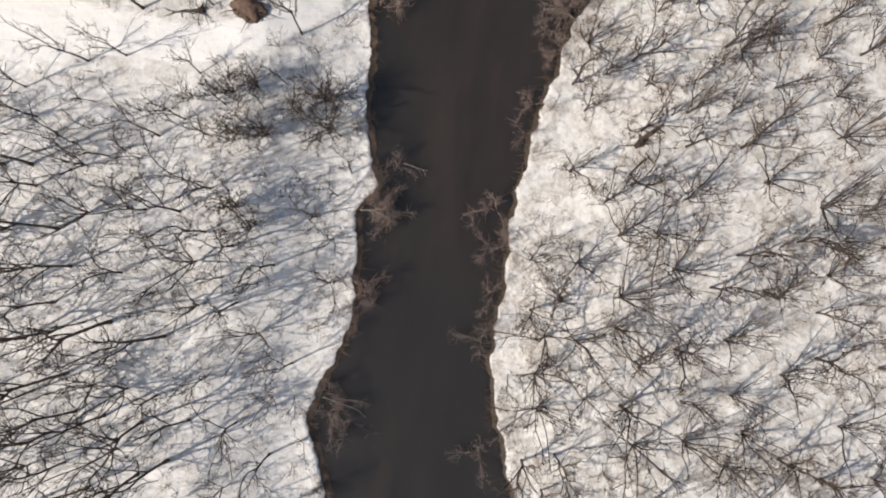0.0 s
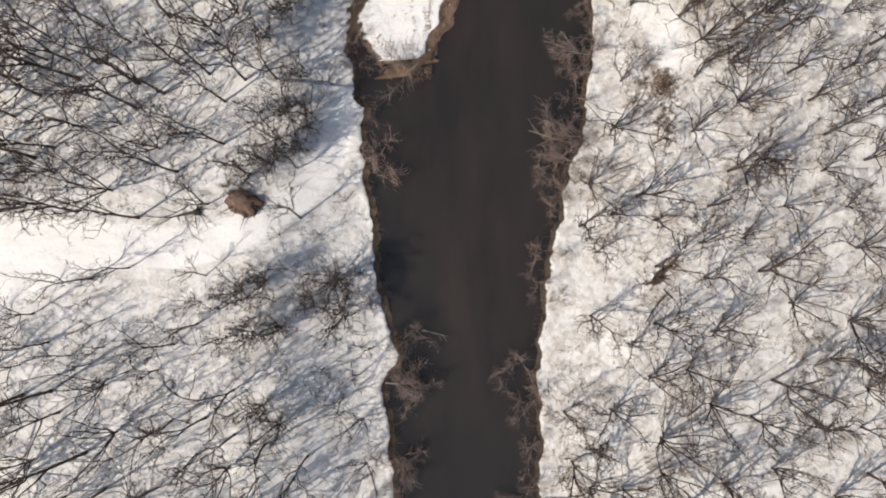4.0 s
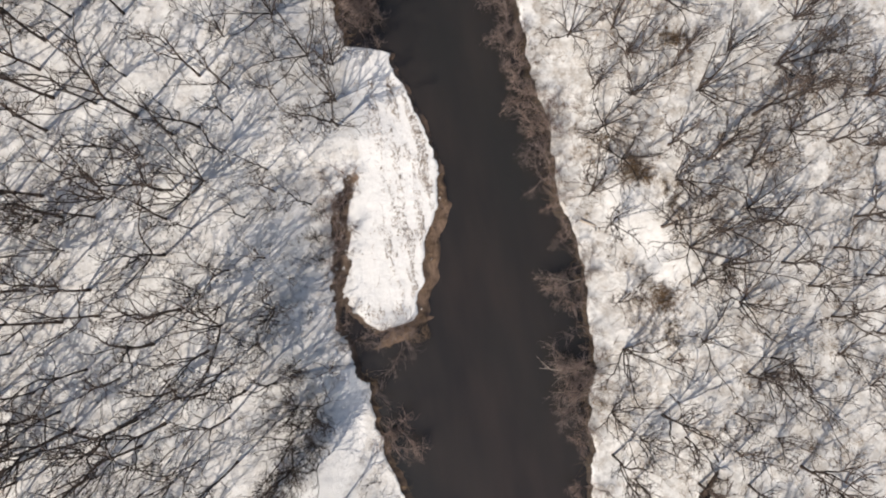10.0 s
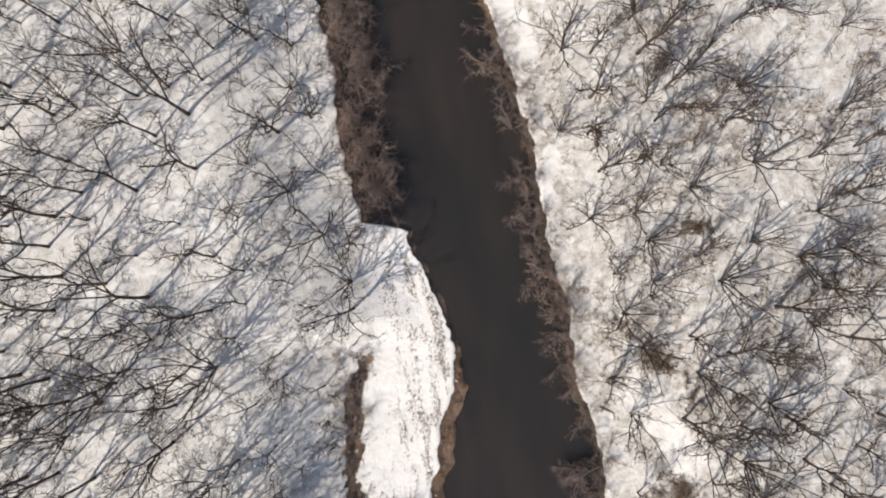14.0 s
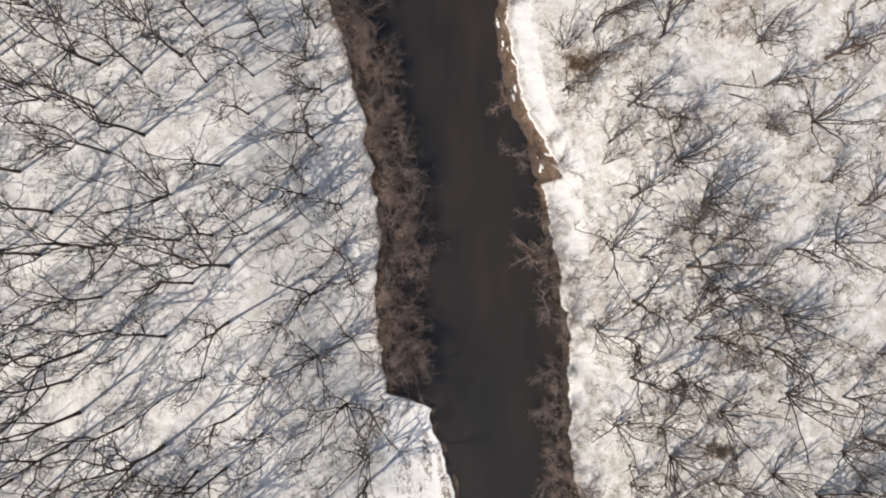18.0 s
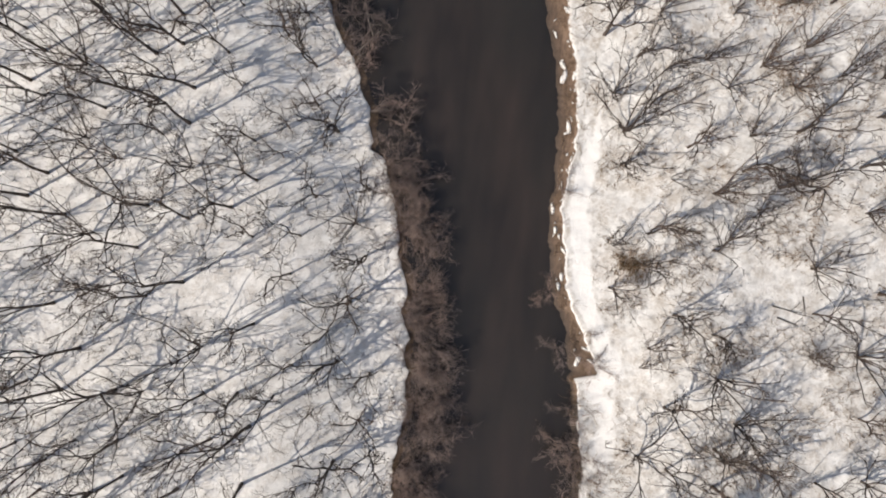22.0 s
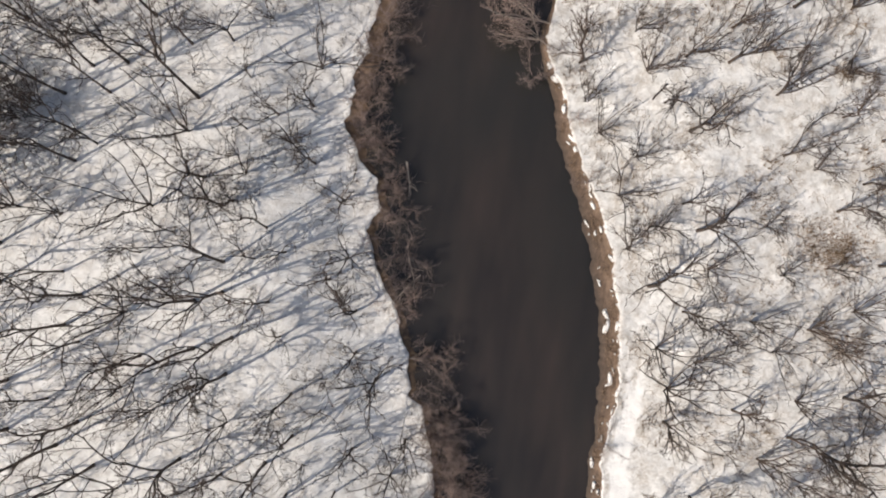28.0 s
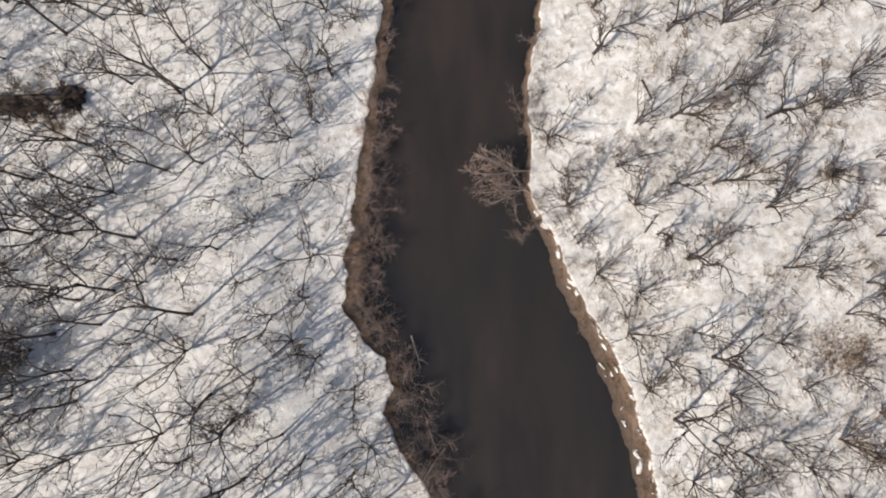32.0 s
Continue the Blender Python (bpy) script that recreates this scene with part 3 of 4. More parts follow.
# ---- trees whose feet can be told, and a few added for their shade: across, along ----
WOODS = [
    [(-45.4, 80.2), (-30.1, 61.2), (34.2, 55.2), (-38.3, 103.5), (20.1, 99.5), (-51.1, 125.7), (-39.7, 120.7), (-34.1, 112.1), (-29.3, 89), (15, 26.7), (4.6, 136.4), (-43, 138.4), (-50.2, 165.2), (-53.4, 157.9), (22.8, 162.7), (-16.2, 11.9), (23.4, 12.1), (-17.4, 95.6)],
    [(-41.8, 132.4), (-43, 111.3), (-32.5, 119.6), (-22.3, 99.9), (-35.3, 96.9), (-31, 92.4), (6.1, 136), (29.4, 112.5), (15, 105.8), (-44, 91.3), (-20.9, 111.9), (-41, 91.5), (-47.3, 149.6), (-40.8, 142.3), (3.4, 156.8), (6.5, 154), (23.7, 147.4), (17.1, 152.7)],
    [(5.5, 169.8), (18.3, 131.2), (-38.6, 133.2), (-44.6, 156.4), (-33.9, 170.5), (-46.5, 43.1), (-48.6, 52.8), (-46.5, 60.1), (-18.6, 65.9), (21.2, 44.4), (24.6, 29.8), (-25.3, 51.7), (-25.8, 70.9), (34.8, 34.3), (21.1, 52), (-34, 60.9), (27.4, 31), (-33.4, 10)],
    [(-37.6, 4.6), (-41.8, -2.5), (-30, 8.7), (-24.9, 12.9), (25.3, -4.4), (37, -4.8), (44, -9), (26.2, 29.6), (38.5, 22), (18.4, 0), (-27.5, -10.2), (-41.1, 4.2), (-43.9, 6.8), (-50.4, 7), (-45.1, -5), (17, 6.7), (8.9, 23.1), (12.1, -1.3)],
    [(18.5, -3.4), (-20.9, -22.4), (-30.5, -14.4), (-52.3, 22.6), (13, 2.8), (-44.2, 24.4), (-28.6, 27), (-52, 52.9), (-40.8, 72), (20.6, 40.3), (-16.4, 87.1), (18.2, 62.3), (19.1, 76.2), (30.8, 57.6), (18.8, 47.2), (28, 47.5), (21, 87.8), (-20.3, 73.5)],
    [(21.5, 80), (14.7, 75.6), (27.6, 80.3), (34.2, 62.6), (23.1, 64.5), (-34.6, 125.4), (20.6, 151.6), (11.5, 114.4), (8.8, 143.2), (30.1, 107.6), (-55.4, 162.7), (-47.7, 145.8), (-61.6, 148), (18.2, 139.5), (1.6, 140.2), (7.8, 125.5), (-41.6, 167.6), (-57.4, 123.4)],
    [(-48.6, 173.6), (-54.1, 165.9), (-64.2, 158.6), (-60.9, 180.5), (15.6, 159.4), (11.8, 172.8), (-2.5, 177.8), (26.2, 150.8), (-59.3, 140.9), (-56.1, 110.9), (26.6, 127.4), (-49.6, 90.7), (-43.1, 86), (-49, 107.4), (-29.4, 82.9), (-18, 90.5), (-25.4, 76.8), (35.2, 103.5)],
    [(20.7, 91.9), (36.9, 90.2), (15.1, 84), (31.1, 82.3), (25.1, 121), (33.7, 124.1), (-45.5, 73.6), (-36.5, 69.8), (-39.6, 62.5), (-36, 54), (-23.8, 82.6), (31.3, 73.7), (39.8, 68.6), (43.1, 57.4), (30.7, 41), (12.2, 34.5), (-51.3, 63.8), (-48.4, 48.7)],
    [(-38.8, 44.5), (-29.7, 37.7), (-52.8, 39.1), (-41.9, 36.8), (28.8, 52), (38.3, 53.1), (33, 38), (39.2, 31.7), (30.1, 7.2), (37.9, 14.1), (-35.7, -0.9), (-28.8, -5.5), (-36.9, -14), (-23.4, -9.1), (-40.7, -20.8), (-16.3, -14.8), (-35.3, -24.4), (-30.2, -29.9)],
    [(-16.7, -25.4), (28.3, 19), (42.8, 14.7), (14.8, -18.7), (22.8, -15.6), (34, -11.8), (43.2, -15), (23.5, 4.2), (33.6, 3.7), (-47.1, -10), (-42.4, -31.3), (-35.4, 151), (-34.5, 164), (-32.4, 176), (-30.4, 141), (-24, 122), (-15.8, 16.5), (-15.2, 5)],
    # the last three are added beside the view to shade the snow
    [(-14.6, 0), (-14, -5), (-14.2, -10), (-72.8, 137), (-68.5, 141.5), (-72.9, 142)],
]
rng = random.Random(11)
standing = []


MOST = 204
beyond = []


def plant(x, y, small=1.0, split=False):
    """A tree of the tall woods on one side of the river, of the lower woods on the other. The farther ones are kept for the woodland's one mesh."""
    standing.append((x, y))
    le, re = left_edge(y), right_edge(y)
    if x < 0.5 * (le + re):
        if y < 40:
            small *= 0.55 if x < -20 and 4 < y < 19 else 0.7 if 4 < y < 21 else 0.95
        else:
            small *= 0.6 if x > -27 and y < 76 else 0.95
        small *= (0.6 if le - x < 4 else 0.72 if le - x < 14 else 1.0) * rng.uniform(0.85, 1.1)
        kind, words, far = (TALL_SPLIT if split else TALL), "tall leafless tree with slender grey-brown stems in snow", le - x > 36
        if le - x < 9 and y > 42:
            kind, words, small = (LOW_SPLIT if split else LOW), "low spreading leafless tree near the river bank", rng.uniform(0.75, 1.0)
    else:
        small *= rng.uniform(0.85, 1.2)
        kind, words, far = (LOW_SPLIT if split else LOW), "low spreading leafless tree with crooked grey-brown limbs", x - re > 34
    if (far or kind.count >= MOST) and not split:
        beyond.append((kind, rng.randrange(len(kind.makers)), pose(x, y, land_height(x, y), 0, 0, rng.uniform(0, 360)) @ Matrix.Scale(small, 4)))
    else:
        kind.put(rng, x, y, small, words)


for stretch in WOODS:
    for x, y in stretch:
        if all(math.hypot(x - a, y - b) > 1.6 for a, b in standing):
            plant(x, y, split=len(standing) < 120)


def free_place(x, y, gap, bank=2.5):
    if in_clearing(x, y) or (y > 36 and y < 63 and x > -22 and backwater(x, y) > -1.5):
        return False
    if left_edge(y) - bank < x < right_edge(y) + 0.5 * bank or math.hypot(x - MOUND[0], y - MOUND[1]) < 3.2:
        return False
    return all(math.hypot(x - a, y - b) > gap for a, b in standing)


# denser stands: bounds across and along, number, size
for xa, xb, ya, yb, count, small in ((-40, -23, 27, 46, 10, 0.9), (-33, -18, -14, 10, 9, 0.85), (-62, -41, 24, 40, 15, 0.95), (-28, -21.5, 28, 41, 5, 1.05), (12, 44, 40, 95, 22, 1.0), (-24, -17, 9, 23, 4, 0.75), (-34, -24, 8, 14, 6, 1.0), (-58, -39, -1, 8, 8, 1.0), (-34, -13, -36, -12, 6, 0.95), (-60, -46, 25, 30, 4, 0.9), (-28, -19.5, 44, 64, 10, 0.9), (-20, -13.2, 62, 74, 6, 0.85), (-66, -42, 118, 162, 15, 1.0), (-72, -56, 160, 190, 5, 1.0), (12, 40, -30, -4, 6, 1.0)):
    done = 0
    for _ in range(400):
        x, y = rng.uniform(xa, xb), rng.uniform(ya, yb)
        if done < count and free_place(x, y, 2.3, 1.0):
            plant(x, y, small * rng.uniform(0.8, 1.05))
            done += 1

# tall trees added out of view so that their shade falls near (-61, 146)
for x, y in ((-75, 136), (-72.5, 138.5), (-70, 141), (-76.5, 140.5), (-73, 134)):
    plant(x, y, 1.1)

# small dense trees whose shade lies blue on the snow: across, along, size
for x, y, size in ((-26, 28.4, 0.85), (-28.6, 26.6, 0.7), (-23.6, 30.6, 0.75), (-23.5, -0.5, 0.9), (-25.5, 1.5, 0.95), (-28.5, 14, 0.9), (-26, 15.2, 0.8), (-24.5, 35, 0.9),
                   (-22.6, 33, 0.8), (-25, 46, 0.95), (-42, 139, 0.9), (-61, 22.5, 1.1), (-49, 60, 1.0), (22.4, 85.5, 0.6), (30, 103, 0.6), (-24, 10, 0.8), (-21, 13.6, 0.7), (-27, 9.4, 0.85), (-17.6, 12.2, 1.15), (-18.2, 15.6, 1.1), (-62, 171.5, 0.6), (-65.5, 174.2, 0.55), (-19.6, 53.0, 0.42), (-19.2, 50.4, 0.36), (-18.6, 55.6, 0.34)):
    standing.append((x, y))
    DENSE.put(rng, x, y, size, "small bushy leafless tree with dense dark twigs")

# the rest of the woods between them and beyond the view
for _ in range(9000):
    x, y = rng.uniform(-84, 60), rng.uniform(-50, 208)
    near = -62 < x + 0.12 * y < 52 and -36 < y < 192
    left = x < 0.5 * (left_edge(y) + right_edge(y))
    if left:
        gap = 2.9 if y < 70 else 3.1
    else:
        gap = (3.3 if y < -5 else 3.7 if y < 82 else 3.9) * (0.85 if x - right_edge(y) < 10 else 1.08 if x - right_edge(y) > 22 else 1.0)
    if len(standing) < 885 and free_place(x, y, gap if near else 8.5):
        plant(x, y, rng.uniform(0.7, 1.0))

for x, y in ((-70.5, 152), (-67, 155.5), (-62.5, 153), (-71, 159), (-65.5, 160.5), (-60, 158.5)):
    plant(x, y, 0.95)

# thicker growth behind the bank below the point bar
for _ in range(300):
    x, y = rng.uniform(-58, -21), rng.uniform(29, 62)
    if len(standing) < 903 and free_place(x, y, 1.9, 2.0):
        plant(x, y, rng.uniform(0.75, 1.0))
# small dense trees; the last five are added to shade the snow near (-63, 146)
for x, y, size in ((-23.8, 38.6, 0.6), (-27.2, 42.5, 0.7), (-69, 143, 1.0), (-66, 144.6, 0.9), (-71.5, 145.5, 0.95), (-63.8, 146.4, 0.8), (-67.2, 148, 0.8)):
    DENSE.put(rng, x, y, size, "small bushy leafless tree with dense dark twigs")


def build_woodland():
    """The trees too far off to be told apart, as one mesh."""
    verts, faces, slots, base = [], [], [], 0
    for kind, n, m in beyond:
        if n not in kind.made:
            continue
        for o in kind.made[n].children:
            co = np.empty(len(o.data.vertices) * 3, np.float32)
            o.data.vertices.foreach_get("co", co)
            turn = np.array(m)
            verts.append(co.reshape(-1, 3) @ turn[:3, :3].T + turn[:3, 3])
            faces += [tuple(v + base for v in p.vertices) for p in o.data.polygons]
            slots += [int(o.data.materials[0] == TWIG)] * len(o.data.polygons)
            base += len(o.data.vertices)
    me = bpy.data.meshes.new("woodland")
    me.from_pydata(np.concatenate(verts), [], faces)
    me.materials.append(BARK)
    me.materials.append(TWIG)
    me.polygons.foreach_set("material_index", slots)
    me.polygons.foreach_set("use_smooth", [True] * len(faces))
    tagged(new("woodland", me), "leafless woods of grey-brown trees standing in snow", "woods", kind="stuff")


build_woodland()
for _ in range(5000):
    x, y = rng.uniform(-66, 50), rng.uniform(-38, 196)
    if len(standing) < 1063 and free_place(x, y, 1.9, 0.8):
        standing.append((x, y))
        YOUNG.put(rng, x, y, rng.uniform(0.5, 1.1), "slender leafless sapling standing in snow")


def build_undergrowth(name, mat, count, right, tall, label):
    """Thin brush and dead stalks that stick out of the snow all over the woods, in patches."""
    wood, r = Wood(), random.Random(21 + right)
    placed = 0
    while placed < count:
        x, y = r.uniform(-70, 52), r.uniform(-38, 196)
        if (x > 0.5 * (left_edge(y) + right_edge(y))) != bool(right):
            continue
        if noise.noise((x * 0.16, y * 0.16, 9)) + 0.35 * noise.noise((x * 0.6, y * 0.6, 3)) + 0.14 < r.random() * 0.5:
            continue
        if left_edge(y) - 0.2 < x < right_edge(y) + 0.2 or in_clearing(x, y):
            continue
        placed += 1
        base = Vector((x, y, land_height(x, y) - 0.05))
        for _ in range(r.randint(2, 4)):
            way = Vector((r.gauss(0, 0.8), r.gauss(0, 0.8), 1.0)).normalized()
            size = r.uniform(0.4, tall)
            mid = base + way * size * 0.55
            end = mid + (way + Vector((r.gauss(0, 0.5), r.gauss(0, 0.5), -0.1))).normalized() * size * 0.5
            wood.tube([base, mid, end], [0.020, 0.016, 0.008], 3)
    tagged(new(name, wood.mesh(name, mat)), label, "undergrowth", kind="stuff")


build_undergrowth("undergrowth", TWIG, 6500, 0, 1.7, "thin grey-brown brush sticking out of woodland snow")
build_undergrowth("undergrowth", RUST, 12500, 1, 1.9, "thin warm-brown brush and stalks sticking out of snow")


def build_bank_brush():
    """Short dead stalks and roots that droop over the edge of the banks."""
    wood, r = Wood(), random.Random(77)
    for _ in range(6500):
        y = r.uniform(-36, 192)
        left = r.random() < 0.5
        if (left and 40 < y < 74) or (not left and y > 98 and r.random() < 0.8) or noise.noise((y * 0.3, 4.0 * left, 2)) < r.uniform(-0.5, 0.3):
            continue
        edge, way_out = (left_edge(y), 1) if left else (right_edge(y), -1)
        x = edge + way_out * r.gauss(0.15, 0.35)
        base = Vector((x, y, 0.12))
        size = r.uniform(0.3, 1.3)
        mid = base + Vector((way_out * r.gauss(0.35, 0.4), r.gauss(0, 0.35), r.uniform(0.1, 0.6))) * size
        end = mid + Vector((way_out * r.gauss(0.4, 0.35), r.gauss(0, 0.35), r.uniform(-0.3, 0.3))) * size
        wood.tube([base, mid, end], [0.020, 0.015, 0.008], 3)
    tagged(new("bank_brush", wood.mesh("bank_brush", RUST)), "short brown stalks and roots drooping over banks", "brush", kind="stuff")


build_bank_brush()

# ---- shrubs leaning over the water ----
BANK_SHRUBS = [
    [(-8.9, 3.5), (-8.8, 9.8), (2.9, 2.9), (3.2, 7), (4.2, -7.8), (-9.2, -5.6), (-8.5, -20.4), (6.5, -20.6), (4.6, -2.4), (-10, -18), (6.1, 43.1), (6.2, 33.7), (5.7, 29.1), (5.6, 25.2),
     (-14.4, 30.1), (-10.5, 9), (-15.6, 34.5), (-12, 40), (5, 20.1), (4.6, 16.3), (6.5, 67.4), (6.8, 58.6), (7, 41.7), (5.8, 32), (-14.8, 28)],
    [(6.4, 72.8), (6.6, 65), (7, 61.5), (6.9, 55), (-10.5, 82.9), (-9.8, 78.6), (-10.5, 87.6), (-9.5, 75.5), (4.5, 90), (8, 38), (-12.6, 108.5), (-10.6, 96.6), (-10, 92.1), (-9, 93.9),
     (-11.3, 84.6), (-10.4, 80.5), (5, 89.4), (6.2, 82.2), (6.4, 75.7), (6.4, 69), (-15.3, 116), (-12, 110.4), (-11.8, 104.5), (-11, 98.8), (-10.5, 90)],
    [(3, 100.5), (1.4, 107), (-25.4, 144), (-25.6, 139), (-22.4, 133.5), (-22.1, 130.4), (-17.6, 125.5), (-16.5, 123.4), (-18.8, 121.6), (-14.9, 117.4), (-13.2, 114.2), (-12.7, 111.8),
     (-11.6, 106.3), (-14.2, 165), (-12.6, 163.2), (-11.4, 158.2), (-28.2, 172.6), (-27.5, 156.3), (-29.3, 152.2), (-24.2, 141.1), (-22.9, 136.2), (-22.3, 133), (-18.4, 124.2), (-14.6, 161.8)],
    [(-17.6, 50.5), (-16.4, 53), (-17.8, 55), (-16.6, 57.2), (-15, 59), (-18.2, 43.5), (-17.4, 40.5), (-14.5, 40.6), (-12.2, 41), (-26, 180), (-27, 175), (-28, 168.5), (-27.8, 165.2), (-28.5, 158), (-29.6, 149.5), (-28.7, 162.6), (-10.6, 171.3), (-28.2, 160.4), (-12.8, 101.5), (-13.4, 105), (-14.4, 113), (-11.8, 94.5)],
]
for stretch in BANK_SHRUBS:
    for x, y in stretch:
        lean = 18 if x < 0.5 * (left_edge(y) + right_edge(y)) else -18
        BUSHES.put(rng, x, y, rng.uniform(0.8, 1.2), "tan leafless shrub overhanging dark river water", z=-0.1, tip=(0, lean))
for x, y, size in ((-10.4, 4.4, 1.25), (-9.7, 6.0, 1.1), (-10.6, 5.6, 1.2), (-9.8, -4.2, 1.0), (-10.2, -5.4, 1.1), (-11.6, -17.2, 1.0), (-11.2, -19.6, 1.2)):
    BUSHES.put(rng, x, y, size, "large tan leafless shrub spreading over the water's edge", z=-0.1, tip=(0, 12))
for _ in range(108):
    y = rng.uniform(76, 120) if rng.random() < 0.68 else rng.uniform(122, 172)
    BUSHES.put(rng, left_edge(y) + rng.uniform(0.3, 5.0 if y < 112 else 3.6) * rng.uniform(0.5, 1.0), y, rng.uniform(0.75, 1.15), "tan leafless shrub overhanging dark river water", z=-0.1, tip=(0, 20))
for _ in range(44):
    y = rng.uniform(24, 95)
    BUSHES.put(rng, right_edge(y) - rng.uniform(-0.3, 2.6) * rng.uniform(0.4, 1.0), y, rng.uniform(0.5, 0.9), "tan leafless shrub overhanging dark river water", z=-0.1, tip=(0, -20))
for _ in range(14):
    y = rng.uniform(40, 62)
    BUSHES.put(rng, -18.4 + 0.17 * max(0.0, y - 50) + rng.gauss(0, 0.7), y, rng.uniform(0.3, 0.55), "low tan leafless shrub in the muddy backwater", z=0.1)
for x, y, size, lean in ((-10.0, 164.6, 1.0, -62), (-10.2, 162.0, 0.7, -60), (8.4, 33.4, 0.75, -62), (8.0, 30.5, 0.6, -58), (9.0, 43.0, 0.6, -60), (5.6, 4.5, 0.5, -55), (-12.2, 4.0, 0.6, 55), (-16.0, 29.8, 0.5, 55),
                         (-21.2, 124.6, 0.75, 58), (7.8, 60.5, 0.45, -55), (6.6, 89.5, 0.6, -60), (-14.0, 85.0, 0.55, 58), (-13.8, 96.5, 0.6, 58)):
    LEANING.put(rng, x, y, size, "pale leafless tree leaning far out over the river", z=0.0, tip=(rng.uniform(-12, 12), lean))
for _ in range(40):
    y = rng.uniform(-35, 190)
    left = rng.random() < 0.55
    x = left_edge(y) - rng.uniform(-0.4, 1.6) if left else right_edge(y) + rng.uniform(-0.4, 1.6)
    if not in_clearing(x, y) and backwater(x, y) < -0.5:
        BUSHES.put(rng, x, y, rng.uniform(0.45, 0.8), "leafless tan shrub on the snowy bank")

# ---- brown thickets, in loose clumps ----
for cx, cy, spread, count in ((17.1, 53.6, 1.4, 6), (17.4, 39.6, 1.5, 6), (10.2, 111, 1.7, 7), (23.7, 67.9, 1.4, 6), (-54.5, 26.5, 3, 9), (-30.5, 24.6, 1.2, 2), (24.3, 143, 2.4, 3), (-62.8, 172.6, 3.6, 12), (23.5, 163.2, 1.2, 5), (17, 36.4, 1.2, 3), (14.3, 58, 1.6, 3), (19.5, 50.5, 1.6, 3)):
    for _ in range(count):
        x, y = cx + rng.gauss(0, spread * 0.5), cy + rng.gauss(0, spread * 0.5)
        THICKETS.put(rng, x, y, rng.uniform(0.6, 1.05), "dense brown dead thicket poking through snow", squash=0.8)


# ---- fallen wood ----
def build_log(seed, a, b, radius, mat, name="fallen_log", forks=4, label="bare fallen log lying on the snow"):
    rng2 = random.Random(seed)
    a, b = Vector(a), Vector(b)
    log = new(name)
    log.location = a
    stem = Wood()
    way = b - a
    points = crooked(rng2, Vector((0, 0, 0)), way, way.length, 6, 0.06, 0.0)
    stem.tube(points, taper(radius, radius * 0.35, 7), 7)
    part("stem", stem, mat, log)
    for _ in range(forks):
        p, d = along(points, rng2.uniform(0.3, 1.0))
        d2 = sideways(rng2, d, 48)
        d2.z = abs(d2.z) * 0.6
        side = Wood()
        side.tube(crooked(rng2, p, d2, way.length * rng2.uniform(0.25, 0.5), 4, 0.2, 0.0), taper(radius * 0.45, 0.014, 5), 5)
        part("branch", side, mat, log)
    return tagged(log, label, "log", "fallen wood")


LOGS = [(-58.5, 21.2, -47, 24.2, 0.24, BARK), (-57, 23.4, -50, 22.6, 0.15, BARK),
        (17.2, 17.6, 20.7, 21.4, 0.32, BARK), (18.3, 15.8, 15.8, 12.9, 0.12, BARK), (18.1, 16.4, 21, 14, 0.1, BARK), (17.4, 17.2, 14.1, 16.6, 0.09, BARK),
        (2.4, 174.2, 3.5, 170.6, 0.14, BARK), (2, 157, 3.2, 159, 0.12, BARK), (25.5, 108, 30.1, 107.6, 0.075, BARK), (26.1, 106.8, 30, 105.4, 0.075, BARK),
        (28.8, 109.4, 30.4, 104.4, 0.075, BARK), (-68.1, 173.4, -58.5, 172.6, 0.4, BARK), (10.2, 49.6, 13.1, 48.2, 0.16, PALE), (-34.3, 22.5, -37.5, 21.5, 0.2, BARK)]
for i, (xa, ya, xb, yb, r, mat) in enumerate(LOGS):
    build_log(900 + i, (xa, ya, land_height(xa, ya) + r * 0.7), (xb, yb, land_height(xb, yb) + r * 0.7), r, mat)
SNAGS = [(-24.2, 146.4, -22.9, 142.4, 0.09), (-22.7, 137.0, -21.6, 133.2, 0.09), (-20.8, 134.0, -24.0, 129.6, 0.07), (-8.4, 10.3, -5.9, 9.8, 0.06), (-12.2, -18.0, -7.6, -18.6, 0.07), (7.4, 32.6, 2.6, 33.6, 0.07), (-24.4, 128.6, -22.6, 131.2, 0.07)]
for i, (xa, ya, xb, yb, r) in enumerate(SNAGS):
    build_log(960 + i, (xa, ya, 0.1), (xb, yb, 0.25), r, PALE, "driftwood_branch", 4, "pale weathered dead branch reaching over water")


